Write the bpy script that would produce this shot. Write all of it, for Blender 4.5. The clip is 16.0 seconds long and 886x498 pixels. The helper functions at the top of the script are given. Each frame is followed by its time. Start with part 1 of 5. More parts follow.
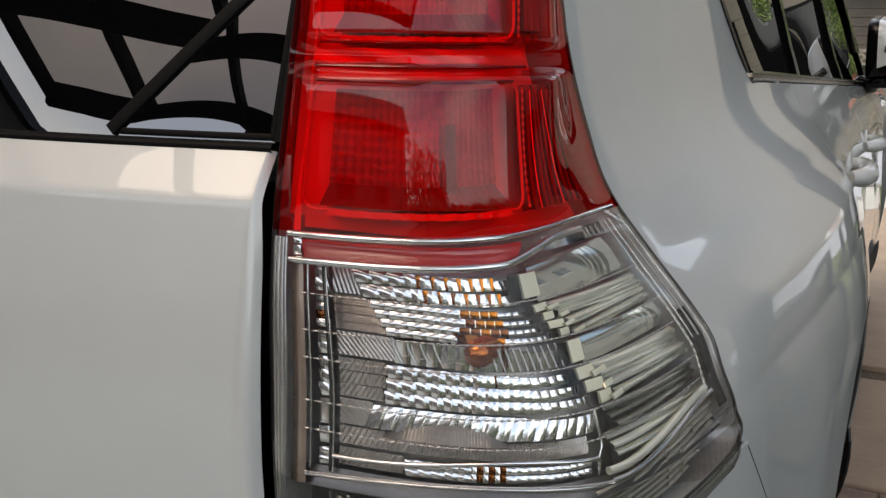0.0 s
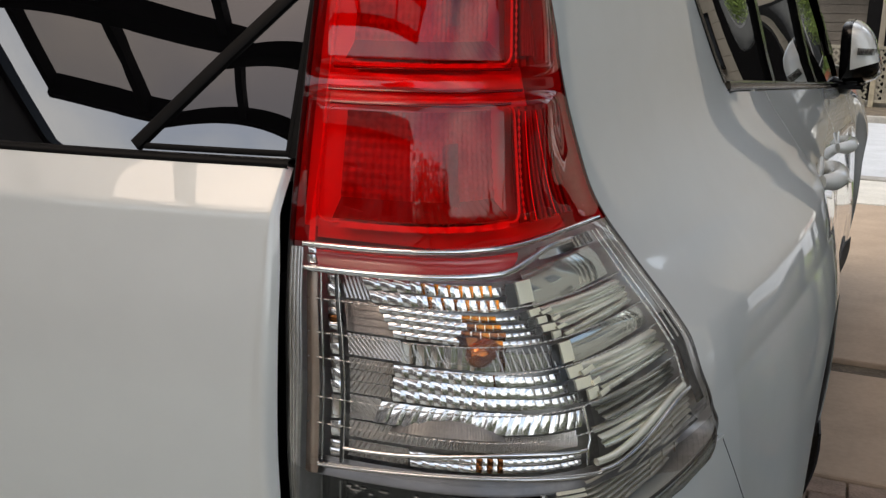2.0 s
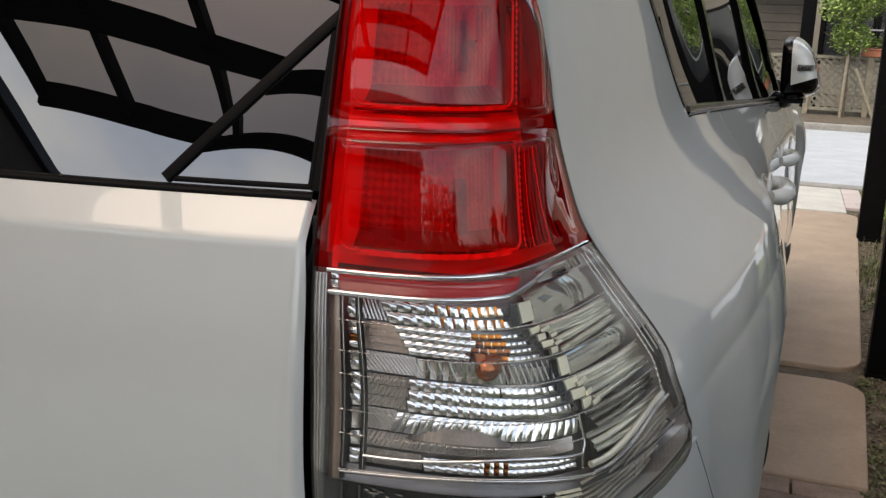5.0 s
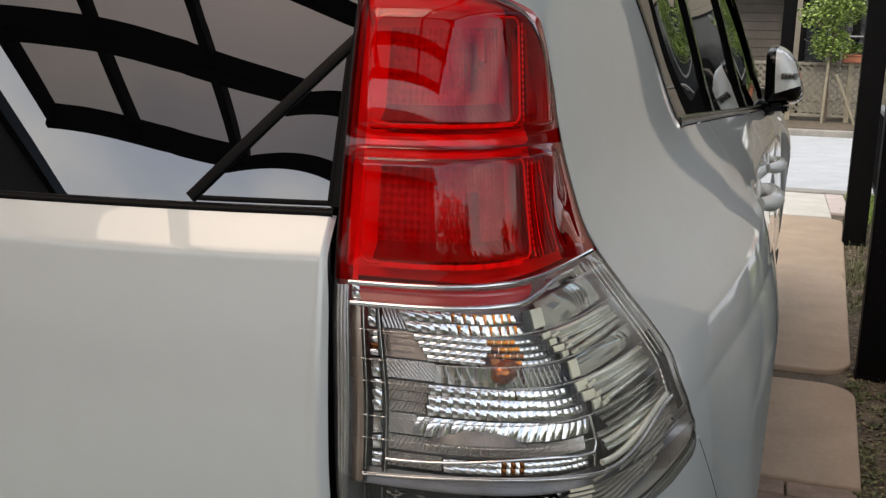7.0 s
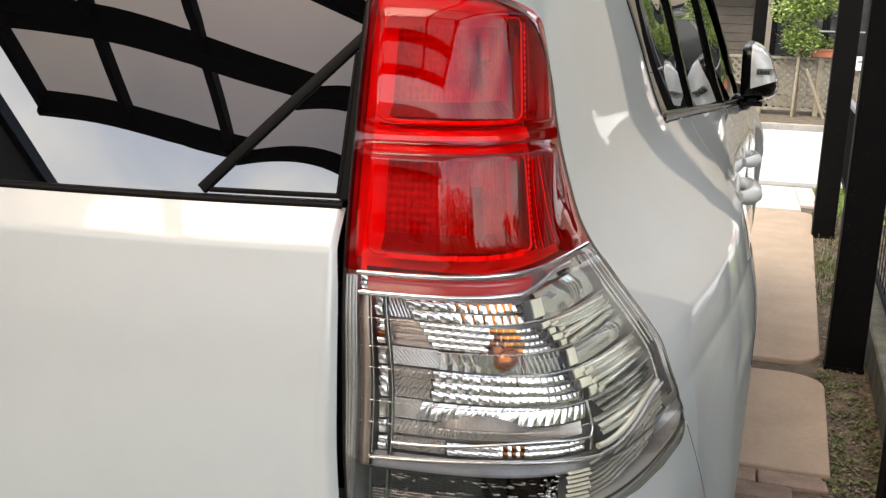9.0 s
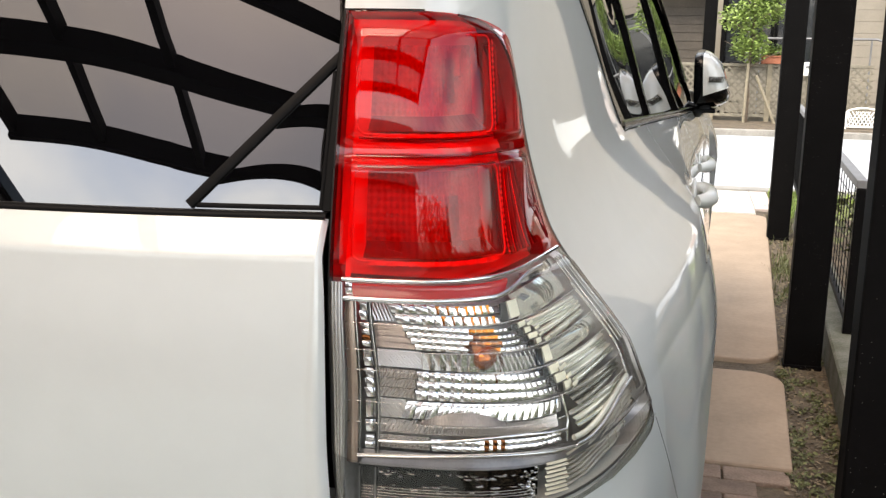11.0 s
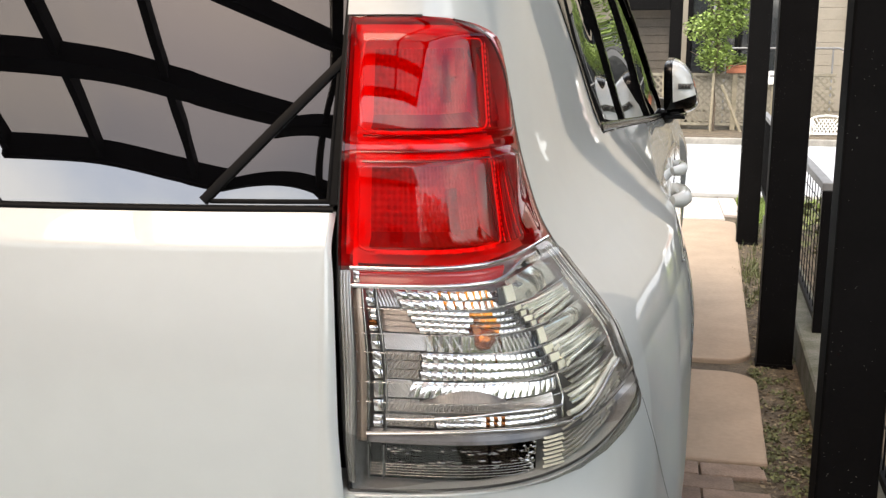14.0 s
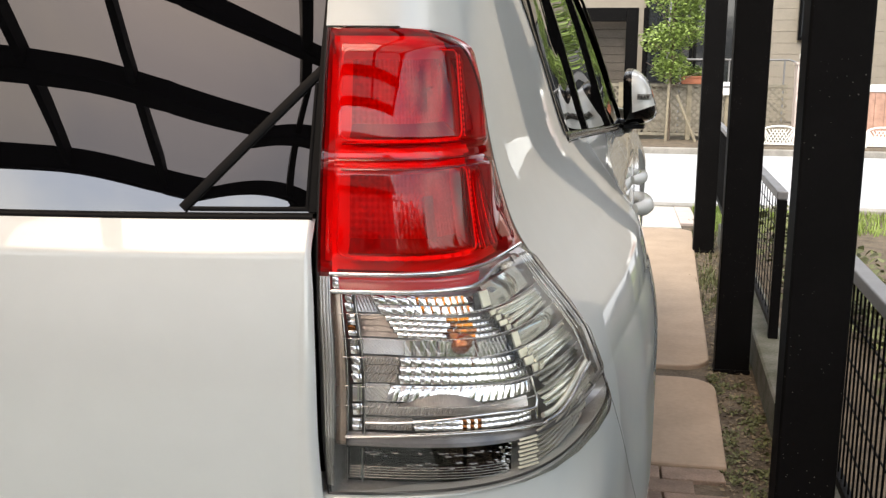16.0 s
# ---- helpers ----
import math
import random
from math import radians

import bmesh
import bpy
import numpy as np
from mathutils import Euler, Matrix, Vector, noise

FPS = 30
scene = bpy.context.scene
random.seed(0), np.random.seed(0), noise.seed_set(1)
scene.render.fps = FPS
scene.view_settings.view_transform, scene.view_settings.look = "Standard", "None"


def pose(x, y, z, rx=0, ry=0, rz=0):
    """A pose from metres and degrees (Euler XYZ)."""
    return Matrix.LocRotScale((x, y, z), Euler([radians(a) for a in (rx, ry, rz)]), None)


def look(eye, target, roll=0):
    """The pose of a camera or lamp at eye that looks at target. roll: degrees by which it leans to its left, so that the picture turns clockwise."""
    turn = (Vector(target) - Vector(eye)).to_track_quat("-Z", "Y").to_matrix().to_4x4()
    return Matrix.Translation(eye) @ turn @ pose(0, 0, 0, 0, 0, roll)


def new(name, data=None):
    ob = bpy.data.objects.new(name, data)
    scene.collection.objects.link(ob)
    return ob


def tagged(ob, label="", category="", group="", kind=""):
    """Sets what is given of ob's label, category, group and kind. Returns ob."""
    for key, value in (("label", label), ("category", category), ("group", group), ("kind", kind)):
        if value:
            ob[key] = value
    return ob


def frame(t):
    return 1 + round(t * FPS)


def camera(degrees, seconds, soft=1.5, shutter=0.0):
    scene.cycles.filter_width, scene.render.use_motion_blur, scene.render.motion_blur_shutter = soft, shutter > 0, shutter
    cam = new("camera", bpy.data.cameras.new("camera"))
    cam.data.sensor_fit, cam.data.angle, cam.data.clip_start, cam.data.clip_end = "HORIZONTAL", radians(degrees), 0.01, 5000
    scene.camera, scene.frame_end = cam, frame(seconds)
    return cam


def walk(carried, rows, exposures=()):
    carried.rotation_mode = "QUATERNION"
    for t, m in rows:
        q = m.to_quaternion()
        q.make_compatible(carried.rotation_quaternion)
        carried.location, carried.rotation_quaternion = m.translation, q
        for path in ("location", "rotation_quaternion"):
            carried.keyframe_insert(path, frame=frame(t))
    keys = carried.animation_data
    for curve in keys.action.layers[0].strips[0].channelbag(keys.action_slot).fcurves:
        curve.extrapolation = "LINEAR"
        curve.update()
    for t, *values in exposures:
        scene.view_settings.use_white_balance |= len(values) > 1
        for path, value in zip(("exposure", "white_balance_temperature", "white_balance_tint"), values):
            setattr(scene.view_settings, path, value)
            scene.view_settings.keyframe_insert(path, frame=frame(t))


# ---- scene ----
cam = camera(49.2, 16.0, 1.35)
PATH = [
    (0, (0.321, -0.513, 1.196), (-0.472, 1.269, 0.755), 1.0),
    (0.5, (0.323, -0.524, 1.202), (-0.461, 1.264, 0.768), 1.2),
    (1, (0.325, -0.537, 1.207), (-0.464, 1.247, 0.769), 1.2),
    (1.5, (0.325, -0.552, 1.213), (-0.449, 1.237, 0.764), 1.3),
    (2, (0.325, -0.567, 1.221), (-0.424, 1.23, 0.762), 1.6),
    (2.5, (0.324, -0.585, 1.23), (-0.393, 1.227, 0.778), 1.8),
    (3, (0.323, -0.6, 1.238), (-0.354, 1.226, 0.784), 2.1),
    (3.5, (0.322, -0.615, 1.244), (-0.322, 1.223, 0.79), 2.2),
    (4, (0.318, -0.627, 1.246), (-0.317, 1.216, 0.799), 1.9),
    (4.5, (0.31, -0.637, 1.249), (-0.324, 1.207, 0.807), 1.7),
    (5, (0.301, -0.648, 1.253), (-0.339, 1.193, 0.803), 2.2),
    (7.5, (0.289, -0.695, 1.26), (-0.319, 1.163, 0.84), 0.9),
    (8, (0.283, -0.696, 1.26), (-0.306, 1.167, 0.833), 1.1),
    (8.5, (0.276, -0.711, 1.264), (-0.299, 1.153, 0.821), 1.7),
    (11, (0.271, -0.777, 1.271), (-0.212, 1.119, 0.856), 0.8),
    (11.5, (0.271, -0.793, 1.27), (-0.192, 1.111, 0.868), 0.4),
    (12, (0.269, -0.806, 1.269), (-0.175, 1.102, 0.868), 0.1),
    (12.5, (0.268, -0.819, 1.266), (-0.169, 1.093, 0.872), -0.1),
    (13, (0.265, -0.828, 1.264), (-0.183, 1.083, 0.879), -0.4),
    (13.5, (0.262, -0.837, 1.262), (-0.181, 1.074, 0.876), -0.2),
    (14, (0.259, -0.844, 1.26), (-0.168, 1.071, 0.873), 0.1),
    (14.5, (0.257, -0.853, 1.258), (-0.148, 1.068, 0.876), 0.0),
    (15, (0.254, -0.859, 1.258), (-0.154, 1.063, 0.888), -0.2),
    (15.5, (0.249, -0.863, 1.259), (-0.124, 1.067, 0.892), -0.0),
    (16, (0.245, -0.868, 1.261), (-0.098, 1.068, 0.893), 0.4),
]
EXPOSE = [(0, 1.08, 6800, 10), (5.0, 1.04, 6800, 10), (7.5, 1.05, 6850, 10), (8.0, 1.24, 6900, 10), (8.5, 1.66, 6950, 10), (9.2, 1.82, 7000, 10), (11.0, 1.96, 7000, 10), (12.5, 1.96, 7000, 10), (14.0, 1.96, 7000, 10), (15.0, 1.94, 7000, 10), (16.0, 1.76, 7000, 10)]
walk(cam, [(t, look(eye, target, roll)) for t, eye, target, roll in PATH], EXPOSE)

# ---- light ----
SUN_EL, SUN_AZ = 55.0, 198.0      # the sun's height and its bearing, clockwise from +y
world = bpy.data.worlds.new("world")
scene.world = world
world.use_nodes = True
wn, wl = world.node_tree.nodes, world.node_tree.links
wn.clear()
w_out = wn.new("ShaderNodeOutputWorld")
w_bg = wn.new("ShaderNodeBackground")
w_sky = wn.new("ShaderNodeTexSky")
w_sky.sky_type, w_sky.sun_disc = "NISHITA", False
w_sky.sun_elevation, w_sky.sun_rotation = radians(SUN_EL), radians(SUN_AZ)
w_sky.air_density, w_sky.dust_density = 1.2, 2.0
w_bg.inputs[1].default_value = 0.12
# broken cloud over the blue
w_co = wn.new("ShaderNodeTexCoord")
w_map = wn.new("ShaderNodeMapping")
w_map.inputs["Scale"].default_value = (1.0, 1.0, 2.2)
w_noise = wn.new("ShaderNodeTexNoise")
w_noise.inputs["Scale"].default_value, w_noise.inputs["Detail"].default_value = 2.2, 6.0
w_ramp = wn.new("ShaderNodeValToRGB")
w_ramp.color_ramp.elements[0].position, w_ramp.color_ramp.elements[1].position = 0.40, 0.66
w_mix = wn.new("ShaderNodeMix")
w_mix.data_type = "RGBA"
w_mix.inputs[7].default_value = (9.5, 9.6, 9.8, 1)
wl.new(w_co.outputs["Generated"], w_map.inputs[0])
wl.new(w_map.outputs[0], w_noise.inputs["Vector"])
wl.new(w_noise.outputs[0], w_ramp.inputs[0])
wl.new(w_ramp.outputs[0], w_mix.inputs[0])
wl.new(w_sky.outputs[0], w_mix.inputs[6])
wl.new(w_mix.outputs[2], w_bg.inputs[0])
wl.new(w_bg.outputs[0], w_out.inputs[0])
sun = new("sun", bpy.data.lights.new("sun", "SUN"))
sun.data.energy, sun.data.angle, sun.data.color = 1.2, radians(35), (1.0, 0.96, 0.9)
sun.rotation_euler = (radians(90 - SUN_EL), 0, radians(180 - SUN_AZ))

# ---- materials ----


def material(name, base, rough=0.5, metal=0.0, vary=0.0, scale=8.0, bump=0.0, bump_scale=60.0, coat=0.0, coat_rough=0.03, ior=1.5, second=None, island=0.0, per_object=0.0, stretch=(1, 1, 1), spec=0.5, specks=0.0):
    """A surface with a coarse and a fine variation of its colour, and a fine relief."""
    m = bpy.data.materials.new(name)
    m.use_nodes = True
    nt = m.node_tree
    n, l = nt.nodes, nt.links
    b = n["Principled BSDF"]
    b.inputs["Base Color"].default_value = (*base, 1)
    b.inputs["Roughness"].default_value, b.inputs["Metallic"].default_value = rough, metal
    b.inputs["IOR"].default_value = ior
    b.inputs["Specular IOR Level"].default_value = spec
    b.inputs["Coat Weight"].default_value, b.inputs["Coat Roughness"].default_value = coat, coat_rough
    co = n.new("ShaderNodeTexCoord")
    mp = n.new("ShaderNodeMapping")
    mp.inputs["Scale"].default_value = stretch
    l.new(co.outputs["Object"], mp.inputs[0])
    col = None
    if vary:
        a = n.new("ShaderNodeTexNoise")
        a.inputs["Scale"].default_value, a.inputs["Detail"].default_value = scale, 5
        f = n.new("ShaderNodeTexNoise")
        f.inputs["Scale"].default_value, f.inputs["Detail"].default_value = scale * 9, 4
        l.new(mp.outputs[0], a.inputs["Vector"])
        l.new(mp.outputs[0], f.inputs["Vector"])
        add = n.new("ShaderNodeMath")
        add.operation = "MULTIPLY_ADD"
        add.inputs[1].default_value, add.inputs[2].default_value = 0.4, 0.0
        l.new(f.outputs[0], add.inputs[0])
        tot = n.new("ShaderNodeMath")
        tot.operation = "MULTIPLY_ADD"
        tot.inputs[1].default_value = 0.6
        l.new(a.outputs[0], tot.inputs[0])
        l.new(add.outputs[0], tot.inputs[2])
        ramp = n.new("ShaderNodeValToRGB")
        other = second or tuple(c * (1 - vary) for c in base)
        ramp.color_ramp.elements[0].position, ramp.color_ramp.elements[1].position = 0.38, 0.62
        ramp.color_ramp.elements[0].color = (*other, 1)
        ramp.color_ramp.elements[1].color = (*(min(1, c * (1 + vary * 0.4)) for c in base), 1)
        l.new(tot.outputs[0], ramp.inputs[0])
        col = ramp.outputs[0]
    if island or per_object:
        src_node = n.new("ShaderNodeNewGeometry") if island else n.new("ShaderNodeObjectInfo")
        hsv = n.new("ShaderNodeHueSaturation")
        rng = n.new("ShaderNodeMapRange")
        amt = island or per_object
        rng.inputs[3].default_value, rng.inputs[4].default_value = 1 - amt, 1 + amt
        l.new(src_node.outputs["Random Per Island" if island else "Random"], rng.inputs[0])
        l.new(rng.outputs[0], hsv.inputs["Value"])
        if col:
            l.new(col, hsv.inputs["Color"])
        else:
            hsv.inputs["Color"].default_value = (*base, 1)
        col = hsv.outputs[0]
    if specks and col:
        # scattered pale dust specks
        v = n.new("ShaderNodeTexVoronoi")
        v.inputs["Scale"].default_value = specks
        l.new(mp.outputs[0], v.inputs["Vector"])
        big = n.new("ShaderNodeTexNoise")
        big.inputs["Scale"].default_value = 7.0
        l.new(mp.outputs[0], big.inputs["Vector"])
        size = n.new("ShaderNodeMath")
        size.operation, size.inputs[1].default_value = "MULTIPLY_ADD", 0.34
        size.inputs[2].default_value = -0.115
        l.new(big.outputs[0], size.inputs[0])
        less = n.new("ShaderNodeMath")
        less.operation = "LESS_THAN"
        l.new(v.outputs["Distance"], less.inputs[0])
        l.new(size.outputs[0], less.inputs[1])
        mixd = n.new("ShaderNodeMix")
        mixd.data_type = "RGBA"
        mixd.inputs[7].default_value = (0.10, 0.098, 0.09, 1)
        l.new(less.outputs[0], mixd.inputs[0])
        l.new(col, mixd.inputs[6])
        col = mixd.outputs[2]
    if col:
        l.new(col, b.inputs["Base Color"])
    if bump:
        t = n.new("ShaderNodeTexNoise")
        t.inputs["Scale"].default_value, t.inputs["Detail"].default_value = bump_scale, 6
        l.new(mp.outputs[0], t.inputs["Vector"])
        k = n.new("ShaderNodeBump")
        k.inputs["Strength"].default_value, k.inputs["Distance"].default_value = bump, 0.01
        l.new(t.outputs[0], k.inputs["Height"])
        l.new(k.outputs[0], b.inputs["Normal"])
    return m


def lens_material(name, tint, gloss=1.45, rough=0.0):
    """Thin clear or coloured plastic: it lets light through, tinted, and reflects by Fresnel."""
    m = bpy.data.materials.new(name)
    m.use_nodes = True
    n, l = m.node_tree.nodes, m.node_tree.links
    n.clear()
    out = n.new("ShaderNodeOutputMaterial")
    mix = n.new("ShaderNodeMixShader")
    tr = n.new("ShaderNodeBsdfTransparent")
    tr.inputs[0].default_value = (*tint, 1)
    gl = n.new("ShaderNodeBsdfGlossy")
    gl.inputs["Roughness"].default_value = rough
    lw = n.new("ShaderNodeLayerWeight")
    lw.inputs[0].default_value = 0.5
    pw = n.new("ShaderNodeMath")
    pw.operation, pw.inputs[1].default_value = "POWER", 5.0
    f0 = ((gloss - 1) / (gloss + 1)) ** 2
    ma = n.new("ShaderNodeMath")
    ma.operation, ma.inputs[1].default_value, ma.inputs[2].default_value = "MULTIPLY_ADD", 1 - f0, f0
    l.new(lw.outputs["Facing"], pw.inputs[0])
    l.new(pw.outputs[0], ma.inputs[0])
    l.new(ma.outputs[0], mix.inputs[0])
    l.new(tr.outputs[0], mix.inputs[1])
    l.new(gl.outputs[0], mix.inputs[2])
    l.new(mix.outputs[0], out.inputs[0])
    return m


paint = material("pearl_paint", (0.552, 0.582, 0.568), rough=0.42, metal=0.15, vary=0.03, scale=3, bump=0.010, bump_scale=900, coat=1.0, coat_rough=0.025)
black_trim = material("black_trim", (0.002, 0.002, 0.0022), rough=0.16, vary=0.2, scale=20, spec=0.25)
matte_black = material("matte_black", (0.003, 0.003, 0.0032), rough=0.5, vary=0.2, scale=30, spec=0.12)
rubber = material("rubber", (0.015, 0.015, 0.016), rough=0.6, vary=0.3, scale=30, bump=0.05)
grey_trim = material("grey_trim", (0.06, 0.06, 0.06), rough=0.45, vary=0.2, scale=20)
tinted = material("tinted_glass", (0.002, 0.002, 0.0025), rough=0.0, ior=2.3)
side_glass = material("side_glass", (0.003, 0.003, 0.003), rough=0.0, ior=1.22)
red_lens_mat = lens_material("red_plastic", (0.95, 0.036, 0.042), gloss=1.56)
clear_lens_mat = lens_material("clear_plastic", (0.95, 0.95, 0.94), gloss=1.4)
smoke_lens_mat = lens_material("smoked_plastic", (0.66, 0.66, 0.65), gloss=1.6)
chrome = material("chrome", (0.82, 0.82, 0.82), rough=0.09, metal=1.0)
chrome_dull = material("satin_reflector", (0.50, 0.50, 0.50), rough=0.32, metal=1.0, vary=0.15, scale=40)
matte_silver = material("ribbed_silver", (0.60, 0.59, 0.58), rough=0.3, metal=0.8, vary=0.2, scale=60)
housing_mat = material("lamp_housing", (0.42, 0.41, 0.40), rough=0.35, metal=0.5, vary=0.2, scale=20)
amber_chrome = material("amber_reflector", (0.55, 0.19, 0.02), rough=0.14, metal=1.0)
brown_chrome = material("brown_reflector", (0.24, 0.085, 0.025), rough=0.15, metal=1.0)
rib_mat = material("rib_reflector", (0.92, 0.93, 0.82), rough=0.10, metal=0.62, coat=0.6)
facet_chrome = material("facet_reflector", (0.88, 0.88, 0.89), rough=0.09, metal=0.9)
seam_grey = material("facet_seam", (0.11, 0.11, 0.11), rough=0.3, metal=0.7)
bulb_mat = material("amber_bulb", (0.42, 0.12, 0.012), rough=0.16, metal=0.85, vary=0.3, scale=60, coat=0.6)
red_in = material("red_reflector", (0.42, 0.37, 0.36), rough=0.3, metal=0.2, vary=0.3, scale=30)
white_in = material("bright_bezel", (0.9, 0.88, 0.86), rough=0.25)
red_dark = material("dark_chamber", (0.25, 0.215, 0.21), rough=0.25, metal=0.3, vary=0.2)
reflected_red = material("reflected_red", (0.50, 0.035, 0.04), rough=0.2, coat=1.0)
pale_rib = material("pale_rib", (0.60, 0.61, 0.53), rough=0.15, metal=0.6, coat=0.5)
cream_block = material("cream_block", (0.88, 0.87, 0.70), rough=0.25, metal=0.0, coat=0.5)
ridge_mat = material("ridged_reflector", (0.66, 0.625, 0.60), rough=0.22, metal=0.75, vary=0.15, scale=30)
brown_strip = material("brown_bezel", (0.40, 0.32, 0.265), rough=0.25, metal=0.55, vary=0.2)
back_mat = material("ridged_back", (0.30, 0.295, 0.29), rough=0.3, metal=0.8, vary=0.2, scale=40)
bead_mat = material("beaded_edge", (0.62, 0.61, 0.59), rough=0.2, metal=0.8)
smooth_rib = material("smooth_side_reflector", (0.86, 0.88, 0.78), rough=0.08, metal=0.8, coat=0.5)
low_rib = material("low_side_reflector", (0.66, 0.62, 0.53), rough=0.2, metal=0.6, vary=0.2, scale=30)
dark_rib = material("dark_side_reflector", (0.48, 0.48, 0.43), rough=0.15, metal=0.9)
shelf_mat = material("lamp_shelf", (0.15, 0.145, 0.14), rough=0.22, metal=0.6, vary=0.2, scale=40)
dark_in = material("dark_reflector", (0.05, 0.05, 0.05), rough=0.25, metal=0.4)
tyre_mat = material("tyre", (0.02, 0.02, 0.02), rough=0.8, vary=0.3, bump=0.2)
rim_mat = material("alloy", (0.6, 0.6, 0.6), rough=0.25, metal=0.9)
cabin_mat = material("cabin", (0.16, 0.14, 0.12), rough=0.8, vary=0.2)
steel = material("black_steel", (0.003, 0.0027, 0.0027), rough=0.6, spec=0.08, vary=0.3, scale=14, bump=0.03, bump_scale=160, specks=85)
panel_mat = lens_material("smoked_roof_sheet", (0.68, 0.63, 0.595), gloss=1.3, rough=0.08)
concrete_pink = material("pink_concrete", (0.355, 0.265, 0.187), rough=0.85, vary=0.14, scale=5, bump=0.12, bump_scale=140)
concrete = material("concrete", (0.27, 0.255, 0.225), rough=0.9, vary=0.25, scale=6, bump=0.2, bump_scale=90)
old_concrete = material("old_concrete", (0.125, 0.118, 0.098), rough=0.95, vary=0.4, scale=9, second=(0.07, 0.075, 0.045), bump=0.3, bump_scale=90)
floor_concrete = material("floor_concrete", (0.235, 0.255, 0.24), rough=0.9, vary=0.2, scale=5, bump=0.2, bump_scale=90)
brick_mat = material("paver", (0.215, 0.155, 0.115), rough=0.9, vary=0.3, scale=14, bump=0.25, bump_scale=120, per_object=0.25)
soil = material("soil", (0.115, 0.088, 0.058), rough=0.95, vary=0.5, scale=9, bump=0.9, bump_scale=45)
litter = material("leaf_litter", (0.165, 0.13, 0.082), rough=0.9, island=0.6)
grass_mat = material("grass", (0.19, 0.26, 0.055), rough=0.7, island=0.4)
weed_mat = material("weed", (0.115, 0.125, 0.05), rough=0.75, island=0.5)
leaf_mat = material("leaf", (0.19, 0.265, 0.06), rough=0.55, island=0.4)
hedge_mat = material("hedge_leaf", (0.07, 0.10, 0.03), rough=0.6, island=0.4)
bark = material("bark", (0.16, 0.12, 0.085), rough=0.9, vary=0.4, scale=20, bump=0.5)
asphalt = material("pale_asphalt", (0.40, 0.41, 0.42), rough=0.9, vary=0.12, scale=3, bump=0.2, bump_scale=200)
timber = material("weathered_timber", (0.205, 0.185, 0.14), rough=0.85, vary=0.3, scale=12, bump=0.2, per_object=0.15)
stake_mat = material("stake_timber", (0.25, 0.215, 0.15), rough=0.85, vary=0.25, scale=12)
siding = material("beige_siding", (0.25, 0.22, 0.175), rough=0.85, vary=0.08, scale=4, bump=0.05)
annexe_wall = material("annexe_wall", (0.035, 0.028, 0.023), rough=0.8, vary=0.2, scale=3, bump=0.1)
rear_wall = material("rear_wall", (0.20, 0.18, 0.165), rough=0.9, vary=0.2, scale=1.5, bump=0.1)
side_wall = material("side_wall", (0.22, 0.215, 0.20), rough=0.9, vary=0.15, scale=1.5, bump=0.1)
garage_wall = material("garage_wall", (0.085, 0.072, 0.058), rough=0.9, vary=0.2, scale=3)
dark_win = material("house_glass", (0.02, 0.022, 0.025), rough=0.05, ior=1.7)
terracotta = material("terracotta", (0.42, 0.15, 0.08), rough=0.8, vary=0.2)
gate_panel = material("gate_panel", (0.46, 0.27, 0.20), rough=0.85, vary=0.25, scale=9)
apron_mat = material("pale_concrete", (0.52, 0.49, 0.43), rough=0.9, vary=0.15, scale=4, bump=0.15, bump_scale=90)
white_paint = material("white_paint", (0.8, 0.8, 0.76), rough=0.6, vary=0.06)
pillar_mat = material("pink_render", (0.50, 0.42, 0.38), rough=0.9, vary=0.1, bump=0.1)
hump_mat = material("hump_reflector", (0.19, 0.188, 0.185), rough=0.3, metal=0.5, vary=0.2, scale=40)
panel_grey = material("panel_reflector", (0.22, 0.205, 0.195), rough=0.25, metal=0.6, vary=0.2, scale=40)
grey_bezel = material("grey_bezel", (0.55, 0.54, 0.525), rough=0.25, metal=0.7, vary=0.2, scale=40)
alu = material("grey_rail", (0.22, 0.22, 0.22), rough=0.5, metal=0.4, vary=0.15)

# ---- mesh helpers ----


def link(name, bm, mat, parent=None, label="", smooth=True):
    me = bpy.data.meshes.new(name)
    bm.normal_update()
    if smooth:
        for f in bm.faces:
            f.smooth = True
        for e in bm.edges:
            if len(e.link_faces) == 2 and e.calc_face_angle(0.0) > 1.35:
                e.smooth = False
    bm.to_mesh(me)
    bm.free()
    me.materials.append(mat)
    ob = new(name, me)
    if parent is not None:
        ob.parent = parent
    if label:
        ob["label"] = label
    return ob


part = link


def thing(name, label, category, group="", kind="", at=(0, 0, 0)):
    ob = new(name)
    ob.empty_display_size = 0.1
    ob.matrix_basis = Matrix.Translation(at)
    return tagged(ob, label, category, group, kind)


def add_box(bm, lo, hi, bevel=0.0, m=None):
    """A box between two corners, its edges bevelled."""
    lo, hi = Vector(lo), Vector(hi)
    r = bmesh.ops.create_cube(bm, size=1.0, matrix=Matrix.Translation((lo + hi) / 2) @ Matrix.Diagonal((*(hi - lo), 1)))
    vs = r["verts"]
    if bevel:
        es = list({e for v in vs for e in v.link_edges})
        g = bmesh.ops.bevel(bm, geom=es, offset=bevel, segments=2, affect="EDGES", profile=0.5)
        vs = list({v for f in g["faces"] for v in f.verts} | {v for v in vs if v.is_valid})
    if m is not None:
        bmesh.ops.transform(bm, matrix=m, verts=vs)
    return bm


def box(lo, hi, bevel=0.0, m=None):
    return add_box(bmesh.new(), lo, hi, bevel, m)


